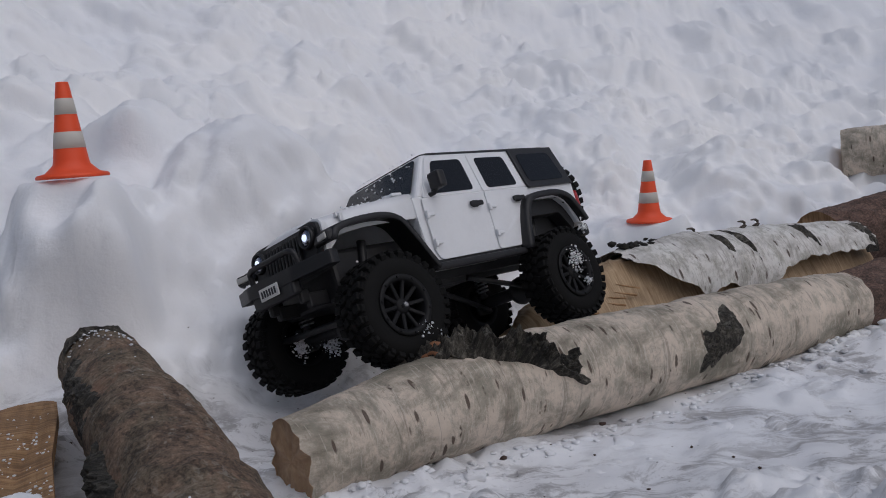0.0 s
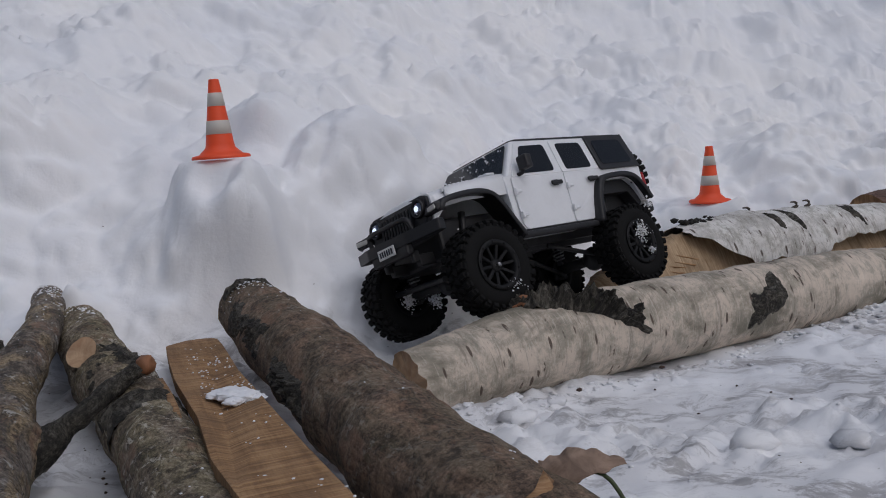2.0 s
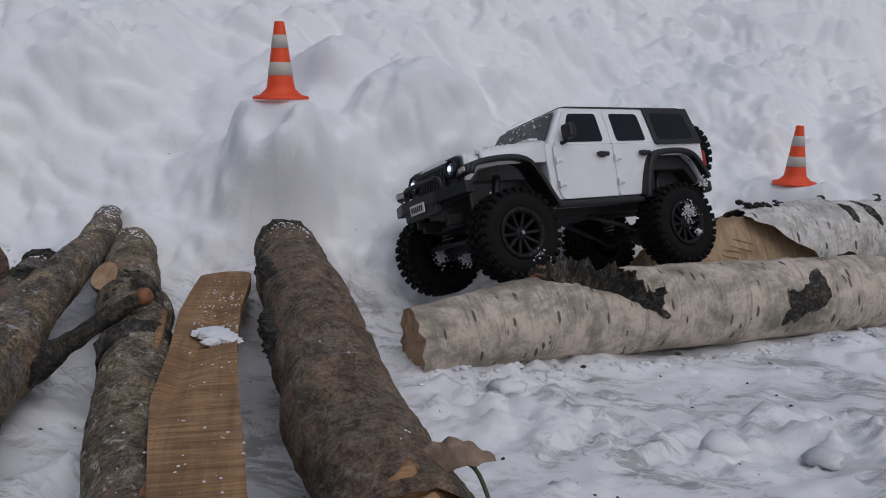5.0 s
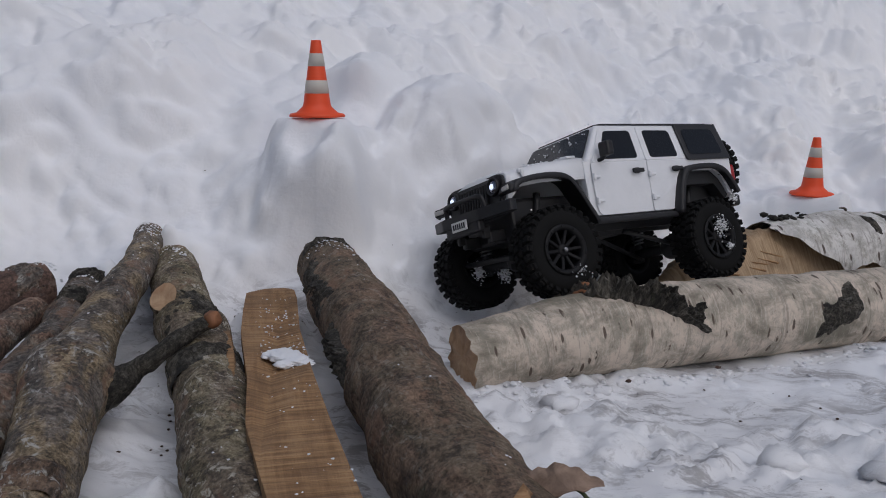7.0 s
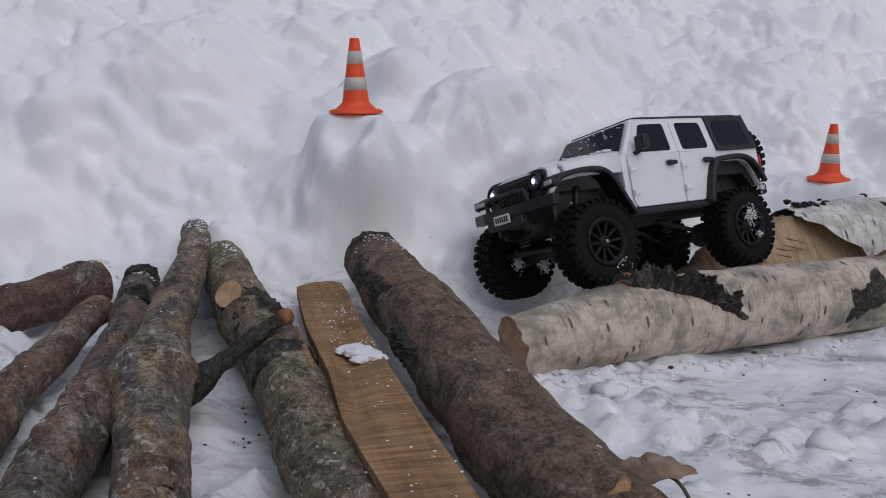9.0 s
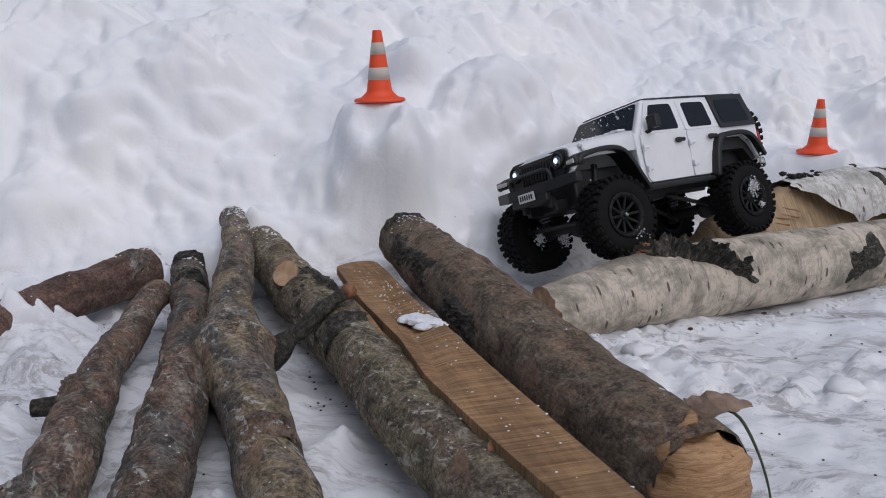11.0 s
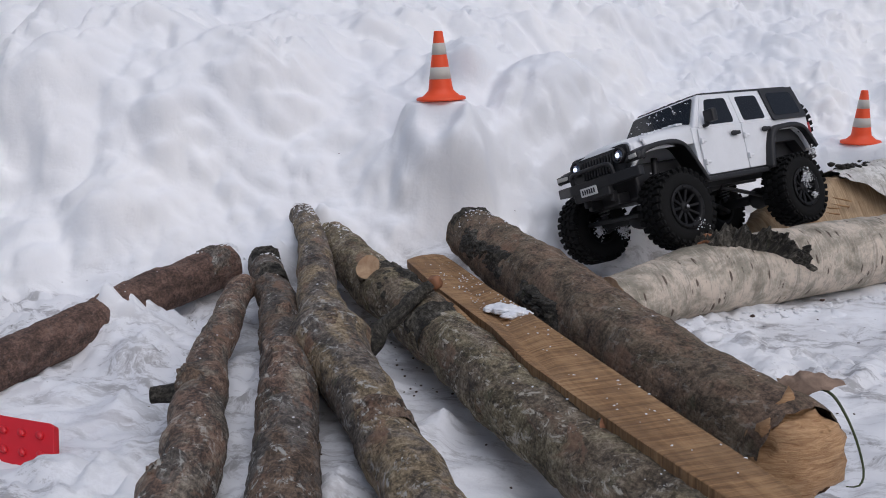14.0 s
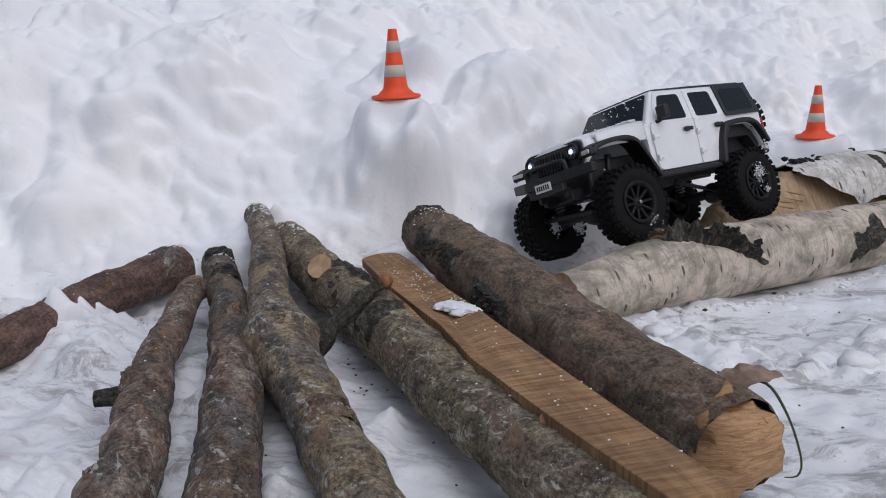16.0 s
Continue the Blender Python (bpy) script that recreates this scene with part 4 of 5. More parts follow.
def screen_place(u, v, w):
    k = v
    return a0 + up_s * (k * H_S) + Vector((0, u * U, 0)) + out_s * (0.012 * U + w)


bm = bmesh.new()
slab(bm, rounded([(-0.745, 0.13), (0.745, 0.13), (0.655, 0.91), (-0.655, 0.91)], 0.06, 4), screen_place, 0.012 * U, 0.004 * U)
screen = part("windscreen", bm, GLASS_DARK, body, "dark tinted windscreen with snow grains")
for y0, y1 in ((0.28, -0.36), (-0.38, -0.02)):
    bm = bmesh.new()
    p0, p1 = screen_place(y0, 0.05, 0.03 * U), screen_place(y1 if y0 > 0 else 0.12, 0.22 if y0 > 0 else 0.24, 0.035 * U)
    wire(bm, [(*p0, 0.022 * U), (*p0.lerp(p1, 0.35), 0.018 * U), (*p1, 0.010 * U)], 0, 6, 0.006)
    wire(bm, [(*p0.lerp(p1, 0.30), 0.018 * U), (*(p1 + Vector((0, -0.16 * U, 0.0))), 0.012 * U)], 0, 6, 0.006)
    part("wiper", bm, BLACK_PLASTIC, screen, "black wiper arm")

# doors with their windows, handles and hinges
DOORS = (("front_door", [(1.07, 0.52), (1.07, 1.27), (2.13, 1.27), (2.13, 0.62), (2.06, 0.52)], [(1.07, 1.27), (1.07, 1.80), (1.76, 1.80), (2.10, 1.27)], [(1.19, 1.31), (1.19, 1.74), (1.70, 1.74), (1.93, 1.31)], 1.27, 2.09, 1.93),
         ("rear_door", [(0.60, 0.52), (0.43, 0.98), (0.22, 1.12), (0.20, 1.27), (1.03, 1.27), (1.03, 0.52)], [(0.20, 1.27), (0.24, 1.79), (1.03, 1.80), (1.03, 1.27)], [(0.35, 1.31), (0.38, 1.73), (0.93, 1.74), (0.93, 1.31)], 0.46, 1.0, 0.86))
for s in (1, -1):
    for name, low, high, win, hx, hinge_x, _ in DOORS:
        bm = bmesh.new()
        slab(bm, rounded(low, 0.045, 3), side_place(s, 0.0), 0.020 * 1.0, 0.010 * U)
        slab(bm, rounded(high, 0.04, 3), side_place(s, 0.0), 0.020 * 1.0, 0.010 * U)
        door = part(name, bm, WHITE_PAINT, body)
        bm = bmesh.new()
        slab(bm, rounded(win, 0.055, 4), side_place(s, 0.012), 0.014, 0.004 * U)
        part("window", bm, GLASS_DARK, door, "dark tinted window")
        bm = bmesh.new()
        cbox(bm, (hx, s * 0.905, 1.12), (0.225, 0.035, 0.062), 0.015)
        cbox(bm, (hx + 0.01, s * 0.885, 1.12), (0.10, 0.05, 0.085), 0.02)
        part("handle", bm, BLACK_PLASTIC, door, "black door handle")
        for z in (1.06, 0.72):
            bm = bmesh.new()
            cbox(bm, (hinge_x - 0.02, s * 0.882, z), (0.13, 0.035, 0.045), 0.012)
            cbox(bm, (hinge_x + 0.03, s * 0.885, z), (0.04, 0.045, 0.10), 0.015)
            part("hinge", bm, WHITE_PAINT, door)
    bm = bmesh.new()
    cbox(bm, (1.92, s * 1.00, 1.43), (0.13, 0.20, 0.21), 0.035)
    wire(bm, [(*cv(1.96, s * 0.84, 1.30), 0.028 * U), (*cv(1.95, s * 0.93, 1.30), 0.028 * U), (*cv(1.93, s * 0.98, 1.36), 0.028 * U)], 0, 8, 0.004)
    part("mirror", bm, BLACK_PLASTIC, car, "black door mirror")

# black hardtop: roof with ribs, rear quarters
bm = bmesh.new()
slab(bm, rounded([(1.72, -0.70), (1.72, 0.70), (-0.68, 0.69), (-0.68, -0.69)], 0.08, 4), lambda u, v, w: cv(u, v, 1.835 + 0.035 * (1 - (v / 0.72) ** 2) * 0.5 - 0.015 * max(0, -u + 0.5)) + Vector((0, 0, w)), 0.030 * U, 0.012 * U)
roof = part("roof", bm, BLACK_SATIN, car, "black ribbed hardtop roof")
for x0, x1 in ((1.60, 0.92), (0.84, -0.62)):
    for k in range(7):
        y = -0.54 + 0.18 * k
        bm = bmesh.new()
        xm = (x0 + x1) / 2
        cbox(bm, (xm, y, 1.872 + 0.017 * (1 - (y / 0.72) ** 2) - 0.015 * max(0, 0.5 - xm)), (abs(x0 - x1), 0.11, 0.022), 0.008, pose(0, 0, 0, 0, -0.6 if x0 < 1 else 0, 0))
        part("roof_rib", bm, BLACK_SATIN, roof)
bm = bmesh.new()
for s in (1, -1):
    slab(bm, rounded([(0.17, 1.245), (0.22, 1.84), (-0.70, 1.82), (-0.79, 1.245)], 0.05, 3), side_place(s, 0.004), 0.034, 0.012 * U)
b = [cv(-0.80, 0.86, 1.245), cv(-0.80, -0.86, 1.245), cv(-0.715, -0.735, 1.83), cv(-0.715, 0.735, 1.83)]
slab(bm, [(0, 0), (1, 0), (1, 1), (0, 1)], lambda u, v, w: (b[0].lerp(b[1], u)).lerp(b[3].lerp(b[2], u), v) + Vector((-w, 0, 0)), 0.03 * U, 0.01 * U)
hardtop = part("hardtop_rear", bm, BLACK_SATIN, car, "black rear hardtop shell")
for s in (1, -1):
    bm = bmesh.new()
    slab(bm, rounded([(0.10, 1.33), (0.12, 1.74), (-0.56, 1.73), (-0.64, 1.33)], 0.06, 4), side_place(s, 0.034), 0.012, 0.004 * U)
    part("window", bm, GLASS_DARK, hardtop, "dark tinted quarter window")

# flares: arched black bands over the wheels
def flare(path, s, y_in, y_out, lip):
    bm = bmesh.new()
    C = spline([(x, 0, z, 0) for x, z in path], 0.05)
    prev = None
    for i, c in enumerate(C):
        x, z = c[0], c[2]
        d = (C[min(i + 1, len(C) - 1)] - C[max(i - 1, 0)])
        nx, nz = -d[2], d[0]
        k = math.hypot(nx, nz) or 1
        nx, nz = nx / k, nz / k
        if nz < -0.2:
            nx, nz = -nx, -nz
        sec = [(y_in, 0.0), (y_in + 0.02, 0.030), (y_out - 0.03, 0.020), (y_out, 0.0), (y_out, -lip), (y_out - 0.03, -lip), (y_out - 0.04, -0.03), (y_in, -0.035)]
        row = [bm.verts.new(cv(x + nx * o, s * y, z + nz * o)) for y, o in sec]
        if prev:
            for j in range(8):
                bm.faces.new((prev[j], prev[(j + 1) % 8], row[(j + 1) % 8], row[j]))
        else:
            bm.faces.new(row)
        prev = row
    bm.faces.new(prev[::-1])
    smooth(bm)
    return bm


FRONT_ARCH = [(3.60, 0.93), (3.55, 1.03), (3.40, 1.085), (3.10, 1.125), (2.80, 1.125), (2.60, 1.06), (2.47, 0.90), (2.33, 0.66), (2.20, 0.44)]
REAR_ARCH = [(0.60, 0.45), (0.56, 0.62), (0.47, 0.90), (0.33, 1.09), (0.10, 1.14), (-0.30, 1.14), (-0.52, 1.06), (-0.68, 0.86), (-0.76, 0.70)]
for s in (1, -1):
    front = part("front_flare", flare(FRONT_ARCH, s, 0.62, 0.96, 0.055), BLACK_PLASTIC, car, "black front wheel arch flare")
    part("rear_flare", flare(REAR_ARCH, s, 0.80, 0.98, 0.065), BLACK_PLASTIC, car, "black rear wheel arch flare")
    bm = bmesh.new()
    cbox(bm, (3.575, s * 0.80, 0.985), (0.10, 0.28, 0.12), 0.03, pose(0, 0, 0, 0, 0, s * -14))
    part("marker_housing", bm, BLACK_PLASTIC, front)
    bm = bmesh.new()
    cbox(bm, (3.628, s * 0.80, 0.99), (0.03, 0.21, 0.065), 0.012, pose(0, 0, 0, 0, 0, s * -14))
    part("marker_lamp", bm, CLEAR_LENS, front, "clear marker lamp lens")
    bm = bmesh.new()
    slab(bm, rounded([(0.50, 0.62), (0.40, 0.95), (0.28, 1.08), (-0.35, 1.08), (-0.52, 0.95), (-0.68, 0.70), (-0.60, 0.62), (-0.4, 0.88), (0.25, 0.88)], 0.03, 2), lambda u, v, w: cv(u, s * (0.60 + w), v), 0.19)
    part("wheel_well", bm, BLACK_PLASTIC, car)
    bm = bmesh.new()
    cbox(bm, (1.40, s * 0.845, 0.445), (1.64, 0.10, 0.085), 0.03)
    cbox(bm, (1.40, s * 0.80, 0.50), (1.60, 0.06, 0.06), 0.02)
    part("side_rail", bm, BLACK_PLASTIC, car, "black rocker rail under the doors")
    bm = bmesh.new()
    cbox(bm, (-0.835, s * 0.76, 1.02), (0.09, 0.17, 0.26), 0.025)
    part("tail_lamp", bm, RED_LENS, car, "red tail lamp")

# grille with slats and lamps
bm = bmesh.new()
slab(bm, rounded([(-0.655, 0.90), (-0.58, 0.80), (0.58, 0.80), (0.655, 0.90), (0.645, 1.19), (0.56, 1.235), (-0.56, 1.235), (-0.645, 1.19)], 0.05, 3), lambda u, v, w: cv(3.47 - 0.10 * (v - 0.8), u, v) + Vector((w, 0, 0)), 0.10 * U, 0.015 * U)
slab(bm, rounded([(-0.60, 0.90), (-0.54, 0.84), (0.54, 0.84), (0.60, 0.90), (0.60, 1.16), (0.52, 1.20), (-0.52, 1.20), (-0.60, 1.16)], 0.05, 3), lambda u, v, w: cv(3.565 - 0.10 * (v - 0.8), u, v) + Vector((w, 0, 0)), 0.018 * U, 0.01 * U)
grille = part("grille", bm, BLACK_PLASTIC, car, "black slatted grille panel")
bm = bmesh.new()
slab(bm, rounded([(-0.685, 0.88), (-0.59, 0.77), (0.59, 0.77), (0.685, 0.88), (0.675, 1.20), (0.60, 1.255), (-0.60, 1.255), (-0.675, 1.20)], 0.05, 3), lambda u, v, w: cv(3.455 - 0.10 * (v - 0.8), u, v) + Vector((w, 0, 0)), 0.07 * U, 0.015 * U)
part("grille_surround", bm, WHITE_PAINT, car)
for k in range(11):
    bm = bmesh.new()
    cbox(bm, (3.585, -0.325 + 0.065 * k, 1.005), (0.05, 0.030, 0.29), 0.010, pose(0, 0, 0, 0, -5.5, 0))
    part("slat", bm, BLACK_PLASTIC, grille)
for s in (1, -1):
    m = Matrix.Translation(cv(3.565, s * 0.485, 1.075)) @ pose(0, 0, 0, 0, 84, 0)
    bm = bmesh.new()
    lathe(bm, [(0.118 * U, -0.03 * U), (0.128 * U, 0.02 * U), (0.118 * U, 0.045 * U), (0.100 * U, 0.040 * U), (0.098 * U, 0.0)], 28)
    bm.transform(m)
    smooth(bm)
    lamp = part("headlamp", bm, BLACK_PLASTIC, grille, "round headlamp with a lit white lamp")
    bm = bmesh.new()
    lathe(bm, [(0.096 * U, 0.012 * U), (0.085 * U, 0.028 * U), (0.05 * U, 0.038 * U), (0.0005 * U, 0.041 * U)], 24)
    bm.transform(m)
    smooth(bm)
    part("lens", bm, CHROME, lamp)
    bm = bmesh.new()
    lathe(bm, [(0.040 * U, 0.040 * U), (0.034 * U, 0.052 * U), (0.0005 * U, 0.056 * U)], 16)
    bm.transform(m)
    part("led", bm, LED, lamp, "lit white lamp")

# front bumper with hoop, plate and recovery points
bm = bmesh.new()
top_view = [(3.50, -0.36), (3.50, 0.36), (3.55, 0.90), (3.68, 0.92), (3.86, 0.42), (3.88, -0.42), (3.68, -0.92), (3.55, -0.90)]
slab(bm, rounded(top_view, 0.03, 2), lambda u, v, w: cv(u, v, 0.66 + (0.03 if abs(v) > 0.5 else 0)) + Vector((0, 0, w)), 0.15 * U, 0.02 * U)
cbox(bm, (3.80, 0, 0.60), (0.12, 0.80, 0.16), 0.03)
bumper = part("front_bumper", bm, BLACK_PLASTIC, car, "black off-road front bumper")
bm = bmesh.new()
wire(bm, [cv(3.74, -0.46, 0.78), cv(3.76, -0.45, 0.93), cv(3.78, -0.38, 0.985), cv(3.79, 0, 0.99), cv(3.78, 0.38, 0.985), cv(3.76, 0.45, 0.93), cv(3.74, 0.46, 0.78)], 0.034 * U, 10, 0.003)
smooth(bm)
part("hoop", bm, BLACK_PLASTIC, bumper, "black tubular hoop")
bm = bmesh.new()
cbox(bm, (3.885, 0.0, 0.655), (0.02, 0.36, 0.135), 0.006)
plate = part("number_plate", bm, PLATE_WHITE, bumper, "small white plate with dark bars")
bm = bmesh.new()
for k in range(6):
    cbox(bm, (3.897, -0.125 + 0.05 * k, 0.655), (0.004, 0.030, 0.075))
part("plate_bars", bm, INK, plate)
for s in (1, -1):
    bm = bmesh.new()
    cbox(bm, (3.68, s * 0.30, 0.50), (0.12, 0.07, 0.16), 0.02)
    lathe_bm = bmesh.new()
    part("bumper_mount", bm, BLACK_PLASTIC, bumper)
    lathe_bm.free()

# chassis, axles, links, shocks
bm = bmesh.new()
for s in (1, -1):
    cbox(bm, (1.55, s * 0.30, 0.44), (4.2, 0.09, 0.16), 0.02)
cbox(bm, (1.6, 0, 0.42), (0.9, 0.62, 0.26), 0.06)
cbox(bm, (2.75, 0, 0.62), (1.3, 1.10, 0.55), 0.05)
cbox(bm, (0.0, 0, 0.78), (1.3, 1.15, 0.40), 0.05)
cbox(bm, (-0.6, 0, 0.60), (0.30, 1.2, 0.16), 0.04)
chassis = part("chassis", bm, BLACK_PLASTIC, car, "black ladder chassis with gearbox")
WHEELS = {"front_left": (3.04, 0.885, 0.08), "rear_left": (0.07, 0.885, 0.02), "front_right": (3.10, -0.885, 0.13), "rear_right": (0.02, -0.885, 0.03)}
for a, b in (("front_left", "front_right"), ("rear_left", "rear_right")):
    p, q = Vector(WHEELS[a]), Vector(WHEELS[b])
    bm = bmesh.new()
    wire(bm, [cv(*p.lerp(q, 0.04)), cv(*p.lerp(q, 0.5)), cv(*p.lerp(q, 0.96))], 0.085 * U, 12, 0.01)
    mid = p.lerp(q, 0.42)
    blob(bm, cv(*mid), 0.19 * U, 0.08, 3, 3)
    for e in (0.12, 0.88):
        cbox(bm, p.lerp(q, e), (0.26, 0.12, 0.30), 0.04)
    axle = part("axle", bm, BLACK_PLASTIC, car, "black axle with differential")
    bm = bmesh.new()
    off = 0.28 if p.x > 1 else -0.22
    wire(bm, [cv(*(p.lerp(q, 0.1) + Vector((off, 0, 0.04)))), cv(*(p.lerp(q, 0.9) + Vector((off, 0, 0.04))))], 0.04 * U, 8, 0.01)
    part("steering_link", bm, STEEL if False else BLACK_PLASTIC, axle)
    for e in (0.18, 0.82):
        lowp, hip = p.lerp(q, e) + Vector((0.06, 0, 0.06)), p.lerp(q, e) + Vector((-0.12, 0, 0.85))
        bm = bmesh.new()
        wire(bm, [cv(*lowp), cv(*hip)], 0.05 * U, 10, 0.01)
        shock = part("shock_absorber", bm, BLACK_PLASTIC, car)
        bm = bmesh.new()
        turns = []
        for k in range(73):
            t, an = k / 72, k / 72 * 9 * 2 * math.pi
            c = lowp.lerp(hip, 0.12 + 0.6 * t)
            turns.append(cv(c.x + 0.085 * math.cos(an), c.y + 0.085 * math.sin(an), c.z))
        wire(bm, turns, 0.014 * U, 5, 0.004)
        part("coil_spring", bm, STEEL, shock, "bright coil spring")
        bm = bmesh.new()
        inward = 1 if p.x > 1 else -1
        wire(bm, [cv(*(p.lerp(q, e) + Vector((0, 0, -0.10)))), cv(1.55 + inward * 0.35, (0.30 if e < 0.5 else -0.30), 0.33)], 0.035 * U, 8, 0.02)
        part("suspension_link", bm, BLACK_PLASTIC, car)


# wheels: one tyre and one rim, shared by the five
def tyre_mesh():
    bm = bmesh.new()
    R, W = 0.60 * U, 0.44 * U
    prof = [(0.31 * U, -0.20 * U), (0.36 * U, -0.225 * U), (0.47 * U, -0.235 * U), (0.55 * U, -0.20 * U), (0.568 * U, -0.15 * U), (0.572 * U, 0), (0.568 * U, 0.15 * U), (0.55 * U, 0.20 * U), (0.47 * U, 0.235 * U), (0.36 * U, 0.225 * U), (0.31 * U, 0.20 * U)]
    rings = lathe(bm, prof, 56, "y", False)
    smooth(bm)
    n = 30
    for k in range(n):
        for y, sy, ry, ph in ((-0.055, 0.085, 22, 0), (0.055, 0.085, -22, 0.5), (-0.165, 0.105, -12, 0.3), (0.165, 0.105, 12, 0.8)):
            a = 2 * math.pi * (k + ph) / n
            m = pose(0, 0, 0, 0, -math.degrees(a), 0) @ Matrix.Translation((0.578 * U, y * U, 0)) @ pose(0, 0, 0, ry, 0, 0)
            box(bm, (0, 0, 0), (0.050 * U, sy * U, 0.078 * U), 0.006 * U, m, 1)
        for s in (1, -1):
            a = 2 * math.pi * (k + (0.3 if s < 0 else 0.8)) / n
            m = pose(0, 0, 0, 0, -math.degrees(a), 0) @ Matrix.Translation((0.535 * U, s * 0.212 * U, 0)) @ pose(0, 0, 0, 0, 0, s * 28)
            box(bm, (0, 0, 0), (0.085 * U, 0.030 * U, (0.075 if k % 2 else 0.055) * U), 0.005 * U, m, 1)
    return mesh_of("tyre", bm, RUBBER)


def rim_mesh():
    bm = bmesh.new()
    lathe(bm, [(0.30 * U, 0.20 * U), (0.335 * U, 0.222 * U), (0.33 * U, 0.238 * U), (0.285 * U, 0.235 * U), (0.262 * U, 0.20 * U), (0.255 * U, 0.08 * U), (0.25 * U, -0.19 * U), (0.31 * U, -0.20 * U)], 40, "y", False)
    lathe(bm, [(0.26 * U, 0.04 * U), (0.10 * U, 0.07 * U), (0.09 * U, 0.17 * U), (0.06 * U, 0.19 * U), (0.001 * U, 0.19 * U)], 24, "y")
    smooth(bm)
    for k in range(10):
        a = k * 36
        m = pose(0, 0, 0, 0, a, 0) @ Matrix.Translation((0.180 * U, 0.165 * U, 0)) @ pose(0, 0, 0, 0, 0, 10)
        box(bm, (0, 0, 0), (0.20 * U, 0.05 * U, 0.045 * U), 0.010 * U, m, 1)
        m = pose(0, 0, 0, 0, a + 18, 0) @ Matrix.Translation((0.305 * U, 0.242 * U, 0))
        box(bm, (0, 0, 0), (0.030 * U, 0.02 * U, 0.030 * U), 0.006 * U, m, 1)
    return mesh_of("rim", bm, RIM_BLACK)


def nut_mesh():
    bm = bmesh.new()
    lathe(bm, [(0.032 * U, 0.185 * U), (0.032 * U, 0.235 * U), (0.02 * U, 0.245 * U), (0.001 * U, 0.245 * U)], 6, "y")
    return mesh_of("wheel_nut", bm, STEEL)


TYRE, RIM, NUT = tyre_mesh(), rim_mesh(), nut_mesh()


def wheel(name, m, label):
    ob = new(name)
    ob.empty_display_size = 0.01
    ob.parent, ob.matrix_basis = car, m
    tagged(ob, label)
    for nm, me in (("tyre", TYRE), ("rim", RIM), ("wheel_nut", NUT)):
        o = new(nm, me)
        o.parent = ob
    return ob


for key, (x, y, z) in WHEELS.items():
    steer = (-4 if "front" in key else 0)
    flip = 0 if y > 0 else 180
    wheel("wheel", Matrix.Translation(cv(x, y, z)) @ pose(0, 0, 0, 0, random.uniform(0, 40), steer + flip), "black off-road wheel with chunky tread and packed snow")
wheel("spare_wheel", Matrix.Translation(cv(-1.06, 0.04, 1.18)) @ pose(0, 0, 0, 0, 0, 90), "black spare wheel on the tailgate")
bm = bmesh.new()
cbox(bm, (-0.83, 0, 0.96), (0.05, 1.52, 0.60), 0.02)
cbox(bm, (-0.90, 0.06, 1.20), (0.16, 0.34, 0.34), 0.02)
part("tailgate", bm, WHITE_PAINT, body)
bm = bmesh.new()
cbox(bm, (-0.93, 0, 0.60), (0.18, 1.50, 0.18), 0.04)
part("rear_bumper", bm, BLACK_PLASTIC, car, "black rear bumper")


# ---- traffic cones ----
def traffic_cone(at, lean, label):
    m = Matrix.Translation(at) @ pose(0, 0, 0, *lean)
    ob = thing("traffic_cone", m, label, "traffic cone", "model traffic cones")
    bm = bmesh.new()
    lathe(bm, [(0.040, 0.0), (0.0405, 0.0022), (0.039, 0.0045), (0.030, 0.0065), (0.0245, 0.0115), (0.0205, 0.0155), (0.0195, 0.020), (0.0071, 0.1075), (0.0066, 0.109), (0.0045, 0.1092), (0.004, 0.105)], 40)
    smooth(bm)
    part("cone_body", bm, ORANGE, ob, "bright orange plastic cone")
    for z0, z1 in ((0.0336, 0.0525), (0.0720, 0.0905)):
        bm = bmesh.new()
        r = lambda z: 0.0195 - (z - 0.02) * (0.0124 / 0.0875) + 0.0004
        lathe(bm, [(r(z0) - 0.0006, z0), (r(z0), z0 + 0.0003), (r(z1), z1 - 0.0003), (r(z1) - 0.0006, z1)], 40)
        smooth(bm)
        part("band", bm, BAND, ob, "scuffed greyish white band")
    return ob


traffic_cone((-0.453, 0.235, 0.300), (1, 0, 10), "orange traffic cone with two grey bands standing on a snow mound")
traffic_cone((0.352, 0.775, 0.152), (2, 1, 0), "orange traffic cone with two grey bands tilted in the snow bank")

# ---- red plastic ramp ----
ramp = wthing("plastic_ramp", (-0.75, -0.55, 0.04), "red plastic ramp plate with round studs lying on snow", "ramp")
bm = bmesh.new()
RB, RU, RV = Vector((-0.684, -0.566, 0.030)), Vector((-0.97, 0.235, 0.0)).normalized(), Vector((-0.33, 0.60, 0.55)).normalized()
RN = RV.cross(RU).normalized() * -1
if RN.z < 0:
    RN = -RN
RM = Matrix(((-RU.x, RV.x, RN.x, RB.x), (-RU.y, RV.y, RN.y, RB.y), (-RU.z, RV.z, RN.z, RB.z), (0, 0, 0, 1)))
slab(bm, rounded([(-0.24, 0.0), (0.0, 0.0), (0.002, 0.048), (-0.24, 0.054)], 0.004, 3), lambda u, v, w: RM @ Vector((u, v, w - 0.006)), 0.007, 0.0012)
wpart("plate", bm, RED_PLASTIC, ramp)
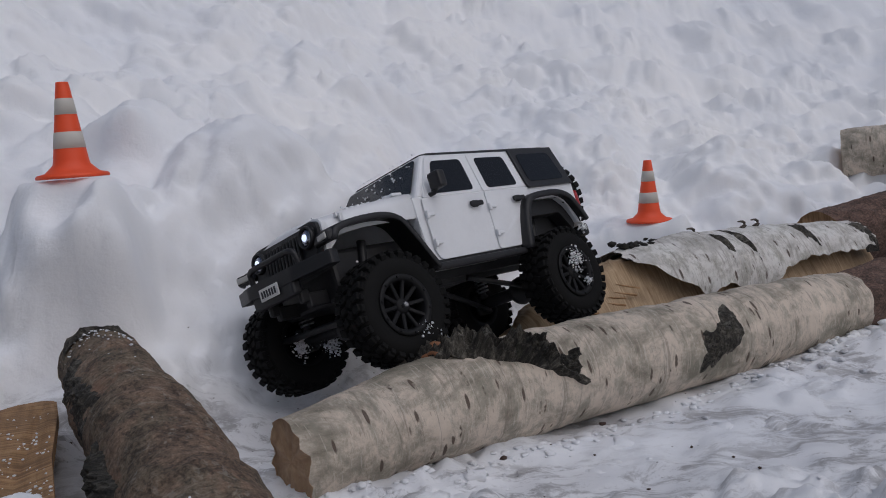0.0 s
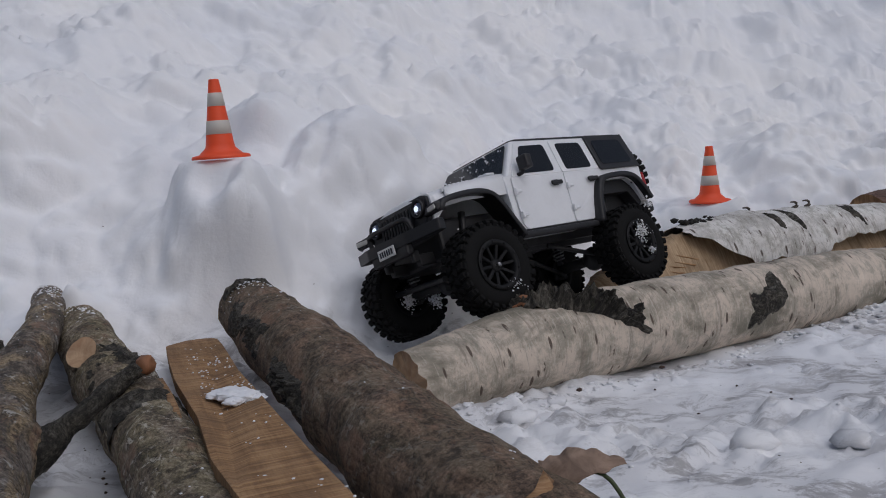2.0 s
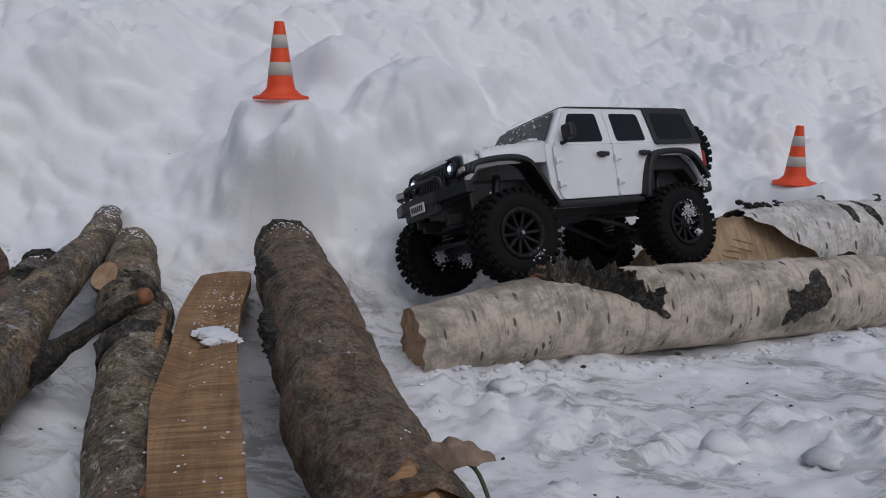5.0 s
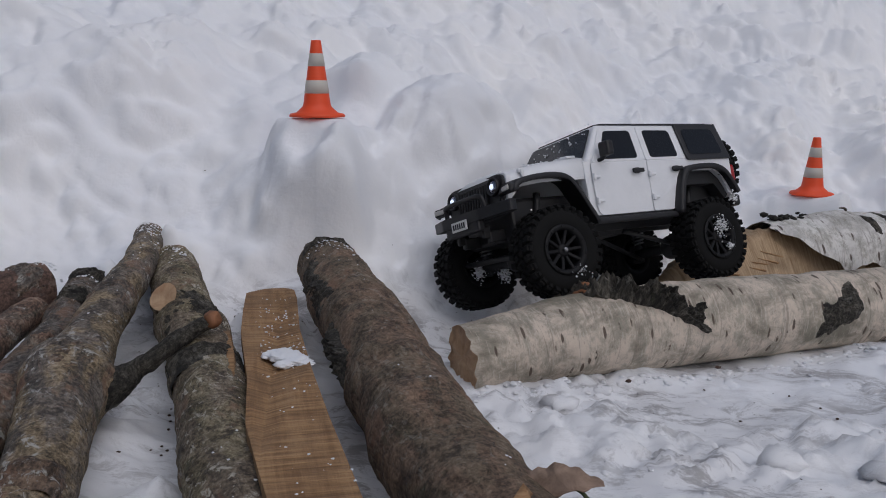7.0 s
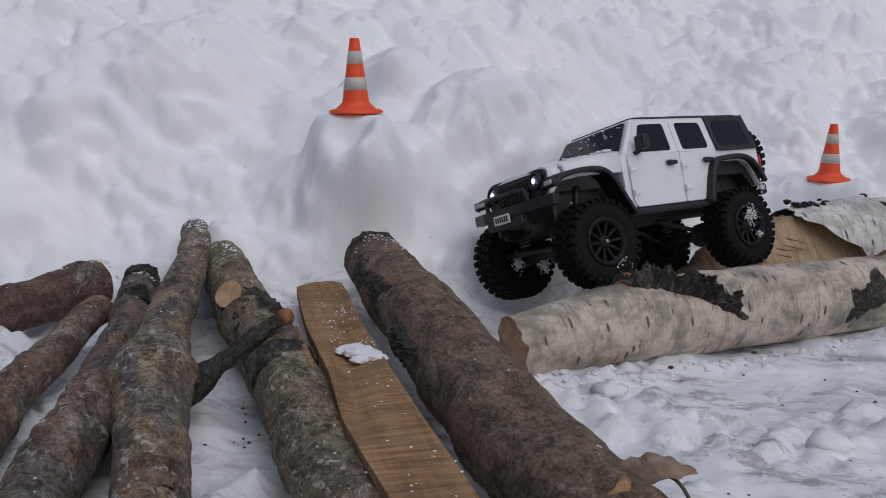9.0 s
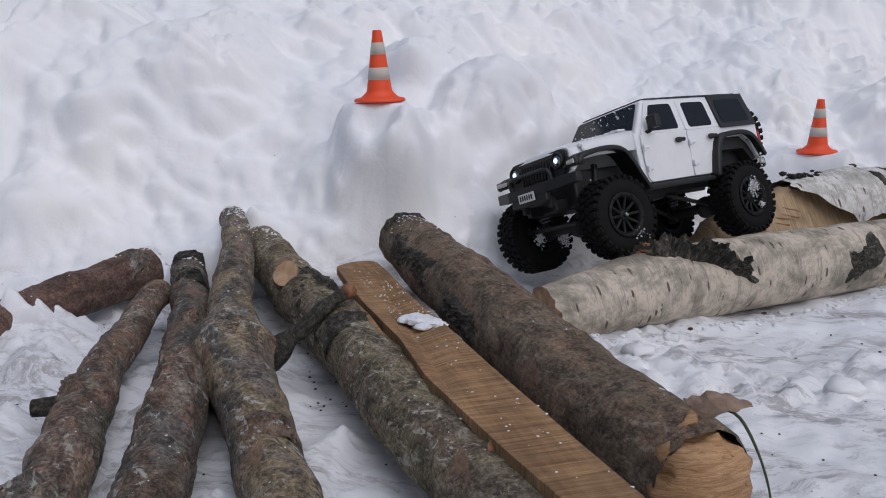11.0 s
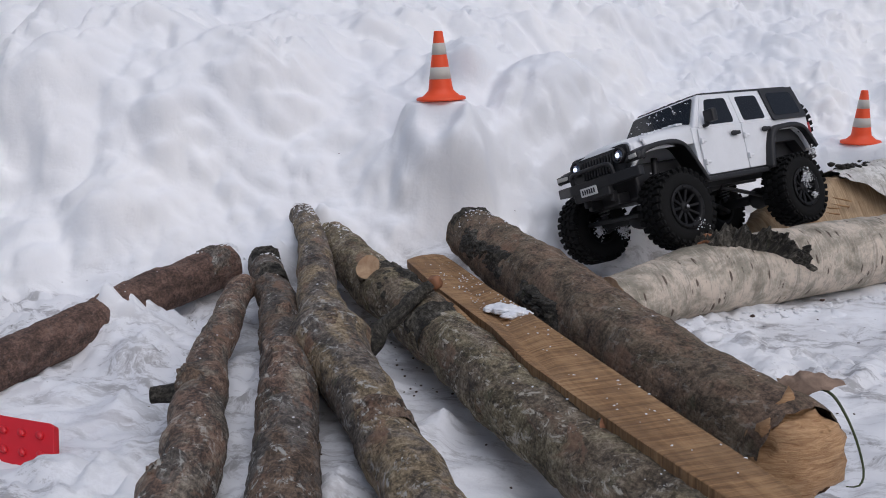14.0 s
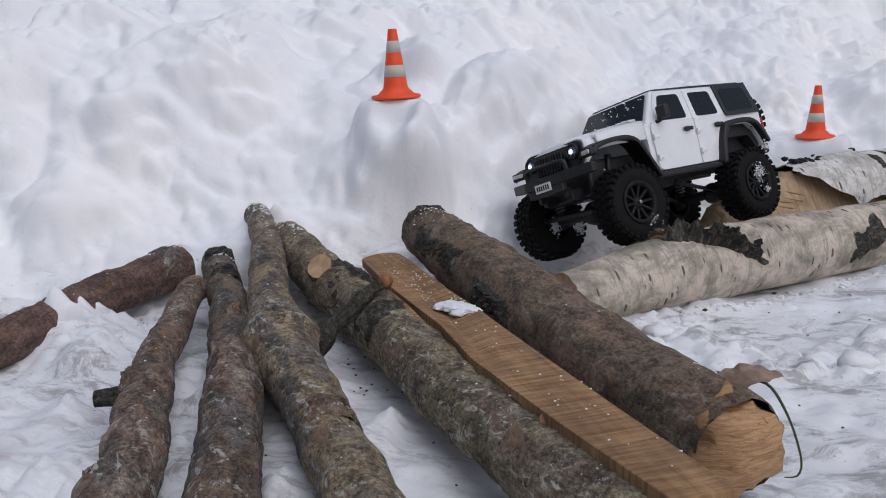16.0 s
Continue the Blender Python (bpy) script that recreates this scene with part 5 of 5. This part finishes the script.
for k in range(10):
    for j in (0, 1):
        bm = bmesh.new()
        lathe(bm, [(0.0042, 0.0), (0.004, 0.003), (0.0028, 0.0042), (0.0003, 0.0044)], 14)
        smooth(bm)
        bm.transform(RM @ Matrix.Translation((-0.014 - 0.022 * k, 0.014 + 0.020 * j, 0.0005)))
        wpart("stud", bm, RED_PLASTIC, ramp)

# ---- loose snow, grit and clods ----
def lumps(name, spots, label, sub=2, amp=0.35, material=SNOW, squash=0.75, category="snow"):
    bm = bmesh.new()
    for x, y, z, r in spots:
        blob(bm, (x, y, z), r, amp, 37.0, sub, squash)
    ob = new(name, mesh_of(name, bm, material))
    return tagged(ob, label, category, kind="stuff")


rng = random.Random(4)
spots = []
for k in range(260):
    x, y = rng.uniform(-0.15, 0.75), rng.uniform(-0.6, 0.32)
    if y > (x + 0.19) * 0.63 - 0.11 or rng.random() > 0.85:
        continue
    r = rng.choice((0.002, 0.0025, 0.003, 0.004, 0.005, 0.012, 0.018))
    spots.append((x, y, snow_point(x, y)[2] - r * 0.25, r))
for k in range(240):
    t = rng.uniform(0.0, 1.0)
    x, y = -0.17 + 0.72 * t + rng.gauss(0, 0.01), -0.085 + 0.455 * t - abs(rng.gauss(0, 0.022))
    r = rng.uniform(0.0015, 0.005) * (1.8 if t > 0.75 else 1)
    spots.append((x, y, snow_point(x, y)[2] + r * 0.1, r))
lumps("snow_crumbs", spots, "small crumbs of snow on the trodden strip", 2, 0.55, squash=0.5)

# snow that clings to plank, logs and car
spots = [(-0.322, -0.280, 0.098, 0.012), (-0.311, -0.294, 0.099, 0.014), (-0.299, -0.302, 0.099, 0.012), (-0.306, -0.312, 0.098, 0.009), (-0.327, -0.288, 0.098, 0.009), (-0.290, -0.305, 0.098, 0.008)]
lumps("snow_patch", [(x, y, z - 0.002, r) for x, y, z, r in spots], "small white patch of snow on the plank", 4, 0.3, squash=0.34)
spots = []
for line, amount, spread in ((G_LINE, 40, 60), (E_LINE, 60, 60), (D_LINE, 55, 60), (C_LINE, 50, 60), (B_LINE, 40, 60), (A_LINE, 40, 60), (I_LINE, 30, 50)):
    for k in range(amount):
        c = line[int(rng.random() ** 1.4 * (len(line) - 1))]
        a = radians(90 + rng.gauss(0, spread * 0.6))
        spots.append((c[0] + math.cos(a) * c[3], c[1], c[2] + math.sin(a) * c[3], rng.uniform(0.0003, 0.0013)))
for line in (G_LINE, E_LINE, D_LINE, C_LINE, A_LINE):
    for k in range(130):
        c = line[int(abs(rng.gauss(0, 0.05)) * (len(line) - 1))]
        a = radians(90 + rng.gauss(0, 45))
        spots.append((c[0] + math.cos(a) * c[3] * 1.02, c[1], c[2] + math.sin(a) * c[3] * 1.02, rng.choice((0.0006, 0.0009, 0.0013, 0.002))))
for k in range(150):
    v = rng.choice((-0.25, -0.36, -0.52, -0.15)) + rng.gauss(0, 0.035) if k % 2 else rng.uniform(-0.68, 0.02)
    u = float(np.interp(v, (-0.7, -0.32, 0.02), (-0.118, -0.305, -0.445))) + rng.uniform(-0.024, 0.024)
    spots.append((*plank_place(u, v, 0.011), rng.uniform(0.0003, 0.0015)))
lumps("snow_grains", spots, "snow grains stuck to bark and plank", 1, 0.5, squash=0.6)
spots = []
for cx, cy, cz, amount, spread in ((2.86, 1.11, -0.22, 24, 0.05), (2.78, 1.09, -0.36, 22, 0.05), (0.0, 1.12, 0.18, 50, 0.07), (-0.12, 1.11, -0.14, 16, 0.03), (3.22, -0.63, 0.06, 60, 0.06), (3.05, -0.30, -0.02, 40, 0.06), (-0.62, 0.93, 0.62, 14, 0.04)):
    for k in range(amount * 4):
        p = CAR_POSE @ cv(cx + rng.gauss(0, spread), cy + rng.gauss(0, 0.02), cz + rng.gauss(0, spread))
        spots.append((*p, rng.choice((0.0004, 0.0006, 0.0008, 0.0011, 0.0017))))
for k in range(34):
    v_ = 0.45 + 0.45 * rng.random()
    p = CAR_POSE @ screen_place(rng.gauss(0.0, 0.28), v_, 0.03 * U)
    spots.append((*p, rng.uniform(0.0004, 0.0014)))
for k in range(60):
    x = rng.uniform(1.75, 3.4)
    p = CAR_POSE @ (cv(x, rng.uniform(-0.6, 0.6), 1.44 - 0.11 * (x - 2.2)) if x > 2.2 else cv(1.75, rng.uniform(-0.6, 0.6), 1.90))
    spots.append((*p, rng.uniform(0.0005, 0.0014)))
lumps("snow_on_car", spots, "packed snow and grains on wheels and windscreen", 1, 0.8, squash=0.9)

# grit and bark crumbs on the snow
spots = [(0.0, -0.001, 0.003, 0.004), (0.109, 0.075, 0.004, 0.004), (-0.012, -0.196, 0.003, 0.0035)]
for k in range(150):
    x, y = rng.uniform(-0.75, 0.6), rng.uniform(-0.65, 0.25)
    if x > -0.15 and y > (x + 0.19) * 0.63 - 0.08:
        continue
    spots.append((x, y, snow_point(x, y)[2] + 0.0005, rng.choice((0.0008, 0.001, 0.0014, 0.002))))
for x, y in ((-0.43, -0.27), (-0.47, -0.20), (-0.55, -0.02), (-0.40, -0.33)):
    for k in range(9):
        px, py = x + rng.gauss(0, 0.014), y + rng.gauss(0, 0.02)
        spots.append((px, py, snow_point(px, py)[2] + 0.001, rng.uniform(0.0006, 0.0020)))
lumps("bark_crumbs", spots, "dark crumbs of bark scattered on the snow", 1, 0.6, BARK_DARK, 0.6, "bark")
